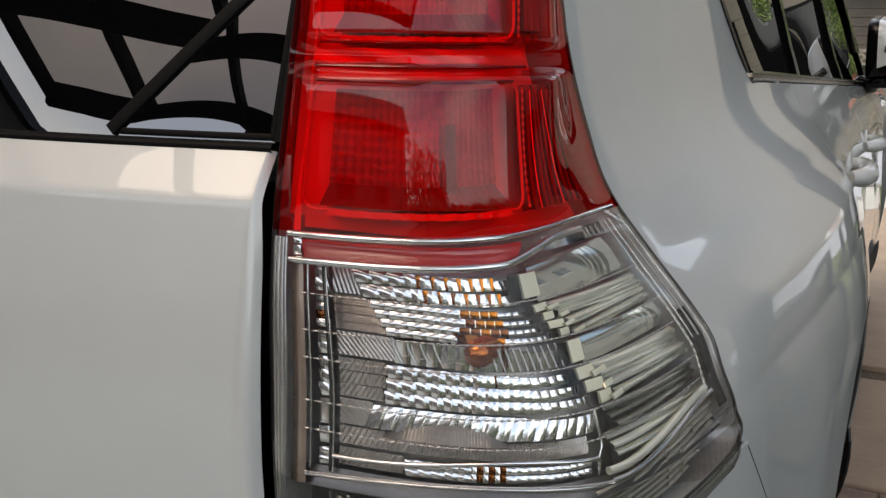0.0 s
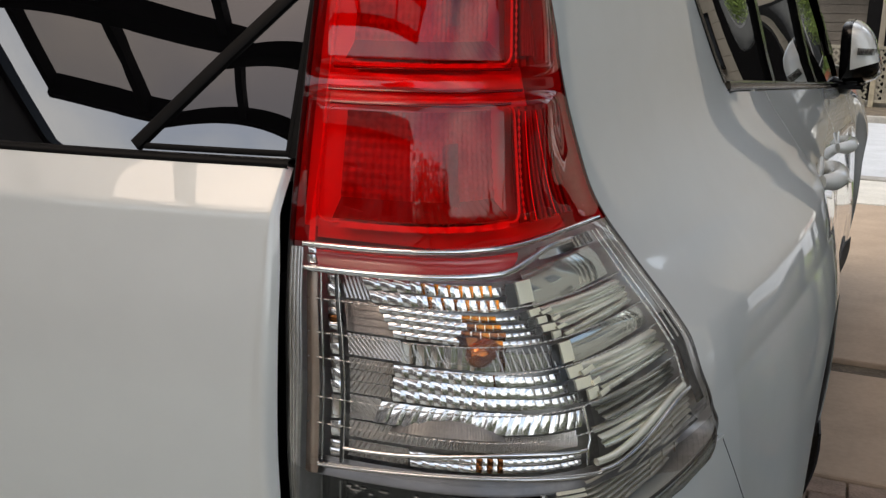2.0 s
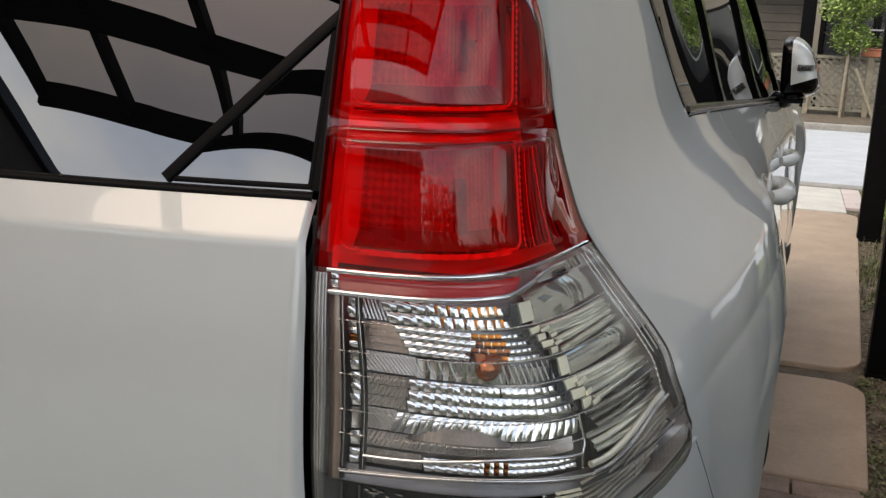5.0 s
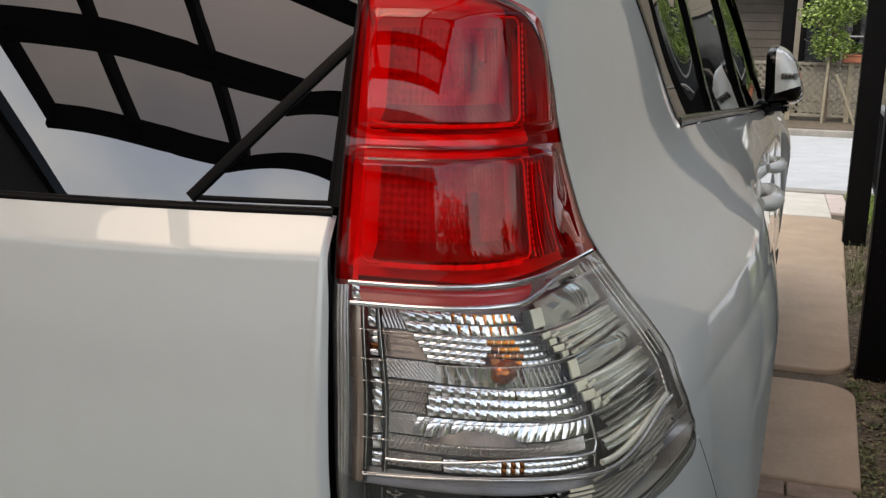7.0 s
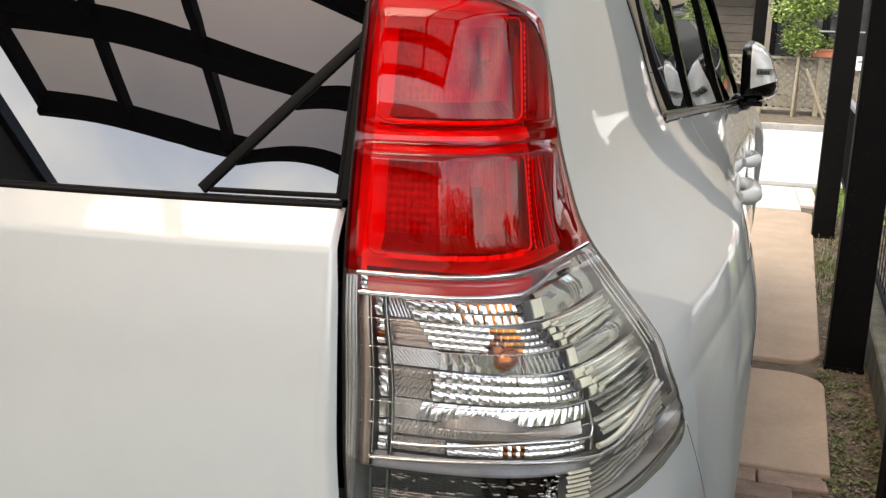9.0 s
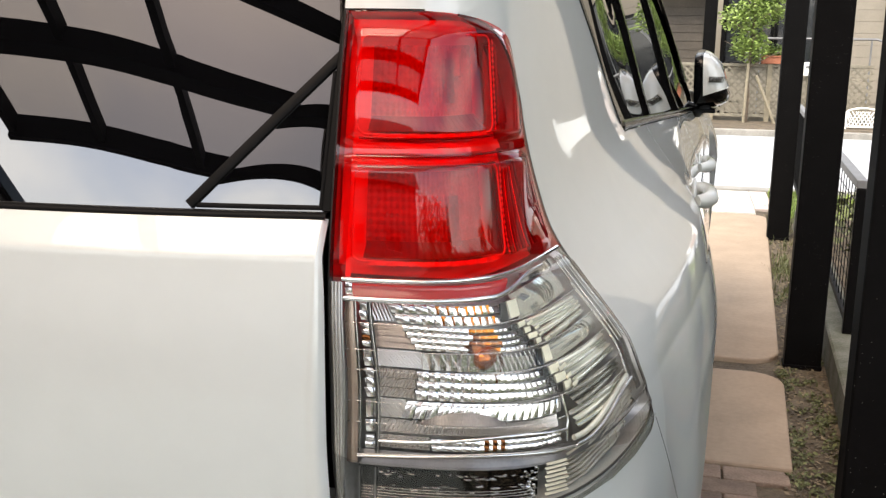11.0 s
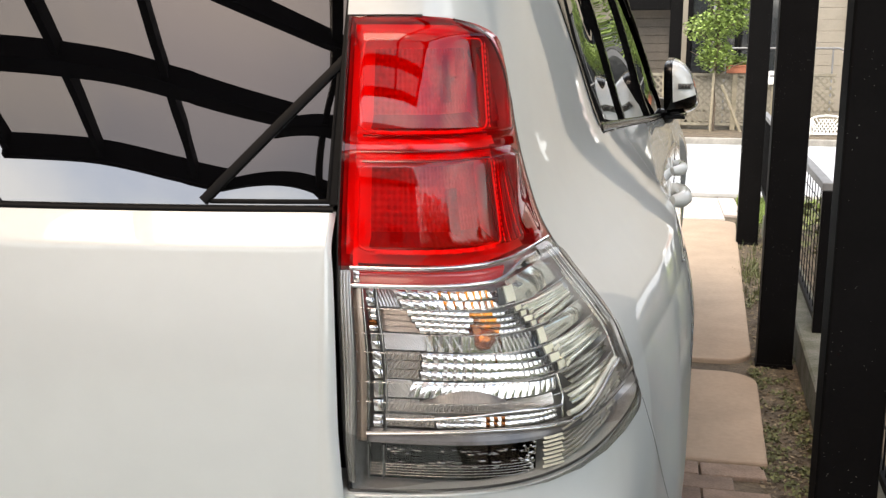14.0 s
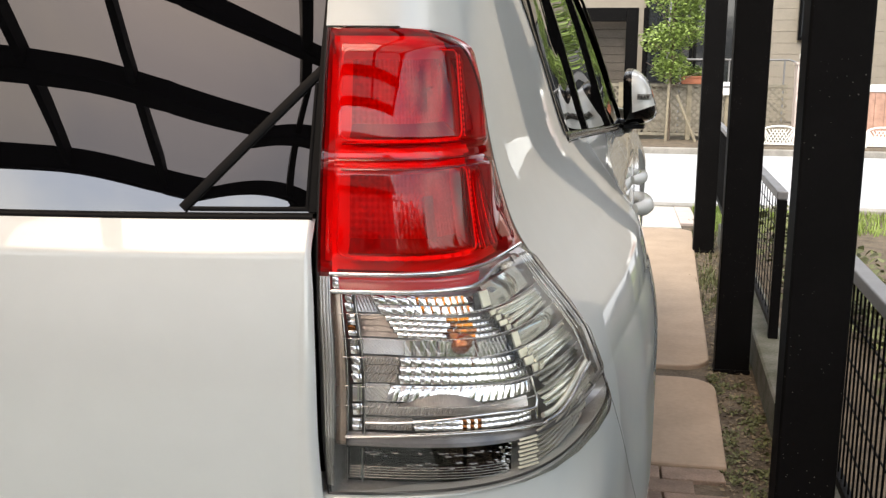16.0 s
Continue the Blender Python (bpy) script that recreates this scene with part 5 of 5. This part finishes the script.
tagged(link("ground", box((-30, 14.78, -0.05), (30, 16.9, 0.07), 0.02), soil, smooth=False), "strip of bare earth below the lattice fence", "ground", kind="structure")
lattice(0.55, 3.05, 16.35, 0.14, 1.02)
lattice(-4.2, 0.47, 16.35, 0.14, 1.02)
tagged(link("garden_wall", box((-6, 16.45, 0.0), (6.5, 16.6, 0.16), 0.01), concrete, smooth=False), "low concrete wall under the lattice", "wall", kind="structure")

# pink gate pillar with its plate and bell
gp = thing("gate_pillar", "pinkish rendered gate pillar with a small plate", "pillar", at=(3.28, 16.2, 0.0))
part("shaft", box((-0.14, -0.14, 0), (0.14, 0.14, 1.35), 0.012), pillar_mat, gp, smooth=False)
part("cap", box((-0.16, -0.16, 1.35), (0.16, 0.16, 1.39), 0.008), pillar_mat, gp, smooth=False)
part("name_plate", box((-0.08, -0.152, 1.12), (0.06, -0.141, 1.20), 0.002), dark_win, gp, "dark plate with bars", smooth=False)
lampg = bmesh.new()
bmesh.ops.create_uvsphere(lampg, u_segments=20, v_segments=12, radius=0.1, matrix=Matrix.Translation((0.0, 0, 1.49)))
part("globe_lamp", lampg, white_paint, gp, "white globe lamp")

# white-framed garden gate with a faded pinkish panel
gate = thing("garden_gate", "low white-framed garden gate with a faded pinkish-brown panel", "gate", at=(3.80, 16.2, 0.0))
for x in (0.0, 1.28):
    part("gate_post", box((x, -0.05, 0.0), (x + 0.10, 0.05, 1.12), 0.01), white_paint, gate, smooth=False)
for z in (0.06, 0.92):
    part("gate_rail", box((0.101, -0.035, z), (1.279, 0.035, z + 0.12), 0.006), white_paint, gate, smooth=False)
part("side_stile", box((0.101, -0.03, 0.181), (0.30, 0.03, 0.919), 0.005), white_paint, gate, smooth=False)
part("side_stile", box((1.08, -0.03, 0.181), (1.279, 0.03, 0.919), 0.005), white_paint, gate, smooth=False)
for k in range(5):
    part("board", box((0.302 + 0.1556 * k, -0.015, 0.181), (0.302 + 0.1556 * k + 0.150, 0.015, 0.919), 0.004), gate_panel, gate, "faded pinkish-brown board", smooth=False)

# low white hoop edging
def hoop_fence(x, y):
    f = thing("garden_edging", "low white scalloped garden edging", "garden fence", "white edging", at=(x, y, 0.07))
    pts = [(0.0, 0, 0.0), (0.0, 0, 0.24)] + [(0.25 - 0.25 * math.cos(a), 0, 0.24 + 0.08 * math.sin(a)) for a in span(0.2, math.pi - 0.2, 10)] + [(0.5, 0, 0.24), (0.5, 0, 0.0)]
    part("hoop", tube(pts, 0.014, 8), white_paint, f)
    part("rail", tube([(0, 0, 0.03), (0.5, 0, 0.03)], 0.012, 8), white_paint, f)
    for k in range(9):
        for sgn in (1, -1):
            x0 = 0.02 + 0.055 * k
            x1 = min(0.49, max(0.01, x0 + sgn * 0.16))
            part("slat", tube([(x0, 0.004 * sgn, 0.03), (x1, 0.004 * sgn, 0.27)], 0.009, 6), white_paint, f)
    return f
for k in range(4):
    hoop_fence(2.55 + 0.52 * k, 15.3)

# letter box on its stake
lb = thing("letter_box", "pale green-white letter box on a thin stake", "letter box", at=(2.06, 16.2, 0.06))
part("box", box((-0.10, -0.07, 0.78), (0.10, 0.07, 1.0), 0.015), white_paint, lb, smooth=False)
part("flap", box((-0.075, -0.076, 0.90), (0.075, -0.0702, 0.94), 0.001), alu, lb, smooth=False)
part("stake", box((-0.025, -0.025, -0.1), (0.025, 0.025, 0.779), 0.004), stake_mat, lb, smooth=False)

# house opposite
house = thing("house", "two-storey house with beige siding and dark windows", "house", at=(1.0, 19.5, 0))
def house_part(name, bm, mat, label="", smooth=False, parent=None):
    ob = link(name, bm, mat, None, label, smooth)
    ob.parent = parent or house
    if parent is None:
        ob.matrix_parent_inverse = Matrix.Translation((1.0, 19.5, 0)).inverted()
    return ob
# lengthened out of view to x = 21, to fill the body's reflections
house_part("wall", box((-9, 19.5, 0), (21, 26, 5.6), 0.02), siding)
house_part("roof", box((-9.6, 18.9, 5.6), (21.6, 26.6, 5.9), 0.03), dark_win)
for k in range(24):
    z = 0.25 + 0.22 * k
    house_part("siding_board", box((-9, 19.478, z), (21, 19.499, z + 0.216), 0.003), siding)
for x0, x1, z0, z1 in ((0.80, 1.62, 1.0, 2.9), (1.75, 2.58, 1.0, 2.9), (3.72, 4.05, 1.9, 2.6)):
    w = house_part("window", box((x0, 19.40, z0), (x1, 19.47, z1), 0.004), dark_win, "dark window")
    for a, b in (((x0 - 0.06, z0 - 0.06), (x1 + 0.06, z0)), ((x0 - 0.06, z1), (x1 + 0.06, z1 + 0.06)), ((x0 - 0.06, z0), (x0, z1)), ((x1, z0), (x1 + 0.06, z1))):
        house_part("window_frame", box((a[0], 19.37, a[1]), (b[0], 19.475, b[1]), 0.004), black_trim, parent=w)
    if x1 - x0 > 0.5:
        house_part("window_bar", box(((x0 + x1) / 2 - 0.025, 19.375, z0), ((x0 + x1) / 2 + 0.025, 19.399, z1), 0.003), alu, parent=w)
cf = thing("garage_frame", "black steel frame of an open garage beyond the road", "garage", at=(0.44, 17.6, 0))
part("post", box((-0.09, -0.09, 0), (0.13, 0.09, 2.36), 0.008), steel, cf, smooth=False)
part("beam", box((-3.2, -0.09, 2.12), (-0.091, 0.09, 2.36), 0.008), steel, cf, smooth=False)
back_wall = part("back_wall", box((-3.0, 0.27, 0), (0.02, 0.33, 2.30), 0.004), garage_wall, cf, "dim brown back wall", smooth=False)
for k in range(15):
    part("board", box((-2.99, 0.250, 0.01 + 0.152 * k), (0.01, 0.268, 0.155 + 0.152 * k), 0.004), garage_wall, back_wall, smooth=False)
part("post", box((0.22, -0.04, 0), (0.29, 0.04, 2.36), 0.006), steel, cf, smooth=False)
part("post", box((-3.2, -0.09, 0), (-3.02, 0.09, 2.14), 0.008), steel, cf, smooth=False)
rail = thing("hand_rail", "slim pale metal hand rail by the entrance", "railing", at=(3.2, 18.4, 0))
part("rail_bar", tube([(-1.9, 0, 1.45), (0.2, 0, 1.45), (0.55, 0, 1.30)], 0.02, 8), alu, rail)
for x in (-1.8, -0.9, 0.1, 0.5):
    part("rail_post", tube([(x, 0, 0), (x, 0, 1.44 if x < 0.3 else 1.31)], 0.016, 8), alu, rail)

# the dark house wall on the other side of the car
annexe = thing("annexe", "low annexe with dark brown walls beside the carport", "house", at=(-6.15, -1.0, 0))
part("wall", box((-2.6, -8, -0.05), (2.5, 7, 3.06), 0.02), annexe_wall, annexe, smooth=False)
part("eave", box((-2.7, -8.1, 3.061), (2.56, 7.1, 3.17), 0.01), black_trim, annexe, smooth=False)

# the house behind the drive, seen only in the lamp and the paint
rear = thing("house", "two-storey house with brown-grey walls behind the drive", "house", at=(-4.0, -15.0, 0))
part("wall", box((-9, -4, -0.05), (7.5, 2.5, 4.4), 0.02), rear_wall, rear, smooth=False)
bm = sheet([[Vector((-9.5, y, z)) for y, z in ((3.0, 4.35), (-0.75, 6.6), (-4.5, 4.35))], [Vector((8.0, y, z)) for y, z in ((3.0, 4.35), (-0.75, 6.6), (-4.5, 4.35))]], 0.12)
part("roof", bm, annexe_wall, rear, "dark ridged roof", smooth=False)
for x in (-6.5, -3.2, 0.2, 3.6):
    for z in (0.6, 2.6):
        w = part("window", box((x, 2.505, z), (x + 1.5, 2.545, z + 1.2), 0.004), dark_win, rear, "dark window", smooth=False)
        part("window_frame", box((x - 0.06, 2.502, z - 0.06), (x + 1.56, 2.53, z), 0.004), white_paint, w, smooth=False)

# an unseen house block, added beyond the fence to shade the car's side
side_house = thing("house", "unseen grey house block added to shade the car's side", "house", at=(5.0, 0.8, 0))
part("wall", box((0, 0, -0.05), (6, 6.6, 5.4), 0.02), side_wall, side_house, smooth=False)
part("roof", box((-0.4, -0.4, 5.4), (6.4, 7.0, 5.65), 0.02), annexe_wall, side_house, "dark flat-edged roof", smooth=False)
for y in (0.8, 3.8):
    for z in (0.9, 3.3):
        w = part("window", box((-0.045, y, z), (-0.003, y + 1.5, z + 1.2), 0.004), dark_win, side_house, "dark window", smooth=False)
        part("window_frame", box((-0.035, y - 0.06, z - 0.06), (-0.002, y + 1.56, z - 0.001), 0.004), white_paint, w, smooth=False)

# planter on the lattice
pl = thing("planter", "terracotta trough with leafy plants on the fence", "planter", at=(1.50, 16.38, 1.02))
part("trough", box((-0.19, -0.09, 0.0), (0.19, 0.09, 0.13), 0.012), terracotta, pl, smooth=False)
part("trough_rim", box((-0.205, -0.105, 0.105), (0.205, 0.105, 0.135), 0.006), terracotta, pl, smooth=False)


def leaves(bm, centre, radius, count, size, rnd, flat=1.0):
    """Small folded leaves scattered through a rough clump."""
    for _ in range(count):
        d = Vector((rnd.gauss(0, 1), rnd.gauss(0, 1), rnd.gauss(0, 1) * flat)).normalized() * (rnd.random() ** 0.45)
        p = Vector(centre) + Vector((d.x * radius[0], d.y * radius[1], d.z * radius[2]))
        e = Euler((rnd.uniform(-0.9, 0.9), rnd.uniform(-0.9, 0.9), rnd.uniform(0, 6.28))).to_matrix()
        k = size * rnd.uniform(0.6, 1.3)
        pts = [(0, -0.5, 0), (0.28, -0.1, 0.06), (0.22, 0.25, 0.05), (0, 0.55, 0), (-0.22, 0.25, 0.05), (-0.28, -0.1, 0.06)]
        vs = [bm.verts.new(p + e @ (Vector(q) * k)) for q in pts]
        bm.faces.new((vs[0], vs[1], vs[2], vs[3]))
        bm.faces.new((vs[0], vs[3], vs[4], vs[5]))
    return bm


rnd = random.Random(11)
part("plants", leaves(bmesh.new(), (0, 0, 0.20), (0.22, 0.12, 0.12), 260, 0.06, rnd), leaf_mat, pl, "leafy green plants", smooth=False)


def tree(x, y, crown, height, label, n_leaves, seed):
    r = random.Random(seed)
    t = thing("tree", label, "tree", at=(x, y, 0.0))
    trunk = tube([(0, 0, 0), (0.01, 0.01, 0.5), (0.0, 0.0, 1.0), (0.03, 0, 1.7), (0.0, 0.02, height)], [0.045, 0.036, 0.032, 0.026, 0.010], 10)
    for k in range(16):
        z = 0.95 + (height - 1.1) * k / 16
        a = k * 2.4
        ln = 0.55 * (1 - 0.4 * k / 16)
        tube([(0, 0, z), (0.5 * ln * math.cos(a), 0.5 * ln * math.sin(a), z + 0.18), (ln * math.cos(a), ln * math.sin(a), z + 0.30)], [0.012, 0.008, 0.003], 6, bm=trunk)
    part("trunk", trunk, bark, t, "thin greyish trunk")
    bm = bmesh.new()
    for cx, cy, cz, rx, ry, rz, share in crown:
        leaves(bm, (cx, cy, cz), (rx, ry, rz), int(n_leaves * share * 1.15), 0.062, r)
    part("crown", bm, leaf_mat, t, "loose light green leaves", smooth=False)
    return t


tree(1.10, 16.05, [(0, 0, 1.30, 0.34, 0.3, 0.28, 0.14), (-0.10, 0, 1.75, 0.45, 0.4, 0.30, 0.16), (0.22, 0, 1.95, 0.45, 0.4, 0.35, 0.18), (0.05, 0, 2.5, 0.55, 0.5, 0.4, 0.2), (0.35, 0, 2.4, 0.4, 0.4, 0.3, 0.12), (0, 0, 3.0, 0.4, 0.4, 0.4, 0.2)], 3.2, "young street tree with light green leaves held by stakes", 5600, 3)
for dx, top in ((-0.03, 1.0), (0.30, 0.78)):
    s = thing("tree_stake", "rough timber stake propping the young tree", "stake", "tree stakes", at=(1.12 + dx, 15.95, 0.06))
    part("pole", tube([(0.16 if dx > 0 else -0.02, 0, -0.05), (-0.20 if dx > 0 else 0.0, 0.05, top)], 0.025, 8), stake_mat, s)

# ---- weeds, litter, pavers: the small and many ----
rnd = random.Random(5)
bm = bmesh.new()
def blade(bm, x, y, z, h, w):
    a = rnd.uniform(0, 6.28)
    d = Vector((math.cos(a), math.sin(a), 0))
    n = Vector((-d.y, d.x, 0)) * w
    p = Vector((x, y, z))
    lean = d * h * rnd.uniform(0.1, 0.8)
    v = [bm.verts.new(q) for q in (p - n, p + n, p + lean * 0.4 + Vector((0, 0, h * 0.6)) + n * 0.7, p + lean * 0.4 + Vector((0, 0, h * 0.6)) - n * 0.7, p + lean + Vector((0, 0, h)))]
    bm.faces.new((v[0], v[1], v[2], v[3]))
    bm.faces.new((v[3], v[2], v[4]))
def strip_x(y):
    return 0.69 + SLOPE * (y - 3.3), 0.86 + SLOPE * (y - 3.3)
for _ in range(150):
    y = rnd.choice((rnd.uniform(1.2, 7.2), rnd.gauss(5.0, 0.25), rnd.gauss(6.9, 0.5), rnd.gauss(5.2, 0.3)))
    a, b = strip_x(y)
    x = rnd.uniform(a, b)
    for _ in range(rnd.randint(2, 7)):
        blade(bm, x + rnd.gauss(0, 0.012), y + rnd.gauss(0, 0.012), -0.026, rnd.uniform(0.015, 0.055) * (0.6 if y < 3.6 else 1.2), rnd.uniform(0.002, 0.005))
for _ in range(26):
    # patches of small-leaved weeds along the slab's edge and the footing
    cy = rnd.choice((rnd.uniform(1.2, 3.4), rnd.uniform(1.8, 3.2), rnd.uniform(3.2, 7.0)))
    a, b = strip_x(cy)
    cx = rnd.choice((a, a + 0.02, b - 0.03, rnd.uniform(a, b)))
    for _ in range(rnd.randint(3, 9)):
        leaves(bm, (cx + rnd.gauss(0, 0.025), cy + rnd.gauss(0, 0.09), -0.012), (0.028, 0.035, 0.010), rnd.randint(6, 22), 0.015, rnd)
tagged(link("grass", bm, weed_mat, smooth=False), "thin tufts of grass and weeds in the earth", "grass", kind="stuff")
bm = bmesh.new()
for _ in range(3200):
    y = rnd.uniform(7.08, 8.3)
    x = rnd.choice((rnd.uniform(0.97, 2.6), rnd.uniform(0.96, 1.3)))
    blade(bm, x, y, -0.026, rnd.uniform(0.03, 0.085), 0.006)
tagged(link("grass", bm, grass_mat, smooth=False), "short bright green grass beside the apron", "grass", kind="stuff")
bm = bmesh.new()
for _ in range(4500):
    y = rnd.uniform(1.0, 7.2)
    a, b = strip_x(y)
    p = Vector((rnd.uniform(a - 0.03, b), y, -0.022 + 0.010 * noise.noise((a * 3, y * 3, 0)) + 0.006))
    e = Euler((rnd.uniform(-0.5, 0.5), rnd.uniform(-0.5, 0.5), rnd.uniform(0, 6.28))).to_matrix()
    k = rnd.uniform(0.004, 0.013)
    vs = [bm.verts.new(p + e @ Vector(q) * k) for q in ((-1, 0, 0), (0, -0.5, 0.1), (1, 0, 0), (0, 0.5, 0.1))]
    bm.faces.new(vs)
tagged(link("leaf_litter", bm, litter, smooth=False), "dry leaves and chips on the earth", "litter", kind="stuff")
bm = bmesh.new()
for cx, cy, n in ((1.5, 4.6, 900), (1.6, 2.6, 900), (1.7, 0.9, 900), (1.5, 6.2, 500)):
    leaves(bm, (cx, cy, 0.10), (0.35, 1.0, 0.22), n, 0.06, rnd)
# unseen leaf masses, added as a dark skyline for lamp and paint to reflect
back = bmesh.new()
for k in range(14):
    leaves(back, (4.0 + 0.55 * k + rnd.uniform(-0.2, 0.2), -12 + rnd.uniform(-0.6, 0.6), rnd.uniform(1.8, 2.4)), (0.8, 0.6, rnd.uniform(1.8, 2.4)), 300, 0.30, rnd)
for k in range(24):
    leaves(back, (5.0 + rnd.uniform(-0.3, 0.3), -11.5 + 0.52 * k, rnd.uniform(0.5, 0.7)), (0.6, 0.7, rnd.uniform(0.6, 1.0)), 150, 0.30, rnd)
for k in range(15):
    leaves(back, (2.1 + rnd.uniform(-0.1, 0.1), -6.0 + 0.5 * k, 0.4), (0.4, 0.5, rnd.uniform(0.45, 0.6)), 220, 0.16, rnd)
tagged(link("hedge", back, hedge_mat, smooth=False), "unseen green hedge masses added to darken the reflections", "hedge", kind="stuff")
tagged(link("ground_cover", bm, weed_mat, smooth=False), "low green shrubs behind the fence", "shrubs", kind="stuff")

bricks = tagged(new("brick_paving"), "brown brick pavers in running bond before the slab", "paving", kind="structure")
me = bpy.data.meshes.new("brick")
b = box((-0.098, -0.048, -0.05), (0.098, 0.048, 0.0), 0.004)
b.to_mesh(me)
b.free()
me.materials.append(brick_mat)
for r in range(15):
    y = 2.135 - 0.102 * r
    for k in range(5):
        x = 0.528 - 0.202 * k - (0.101 if r % 2 else 0)
        o = new("brick", me)
        o.parent = bricks
        o.matrix_basis = Matrix.Translation((x, y, -0.004 - rnd.uniform(0, 0.005))) @ Matrix.Rotation(rnd.gauss(0, 0.008), 4, "Z")
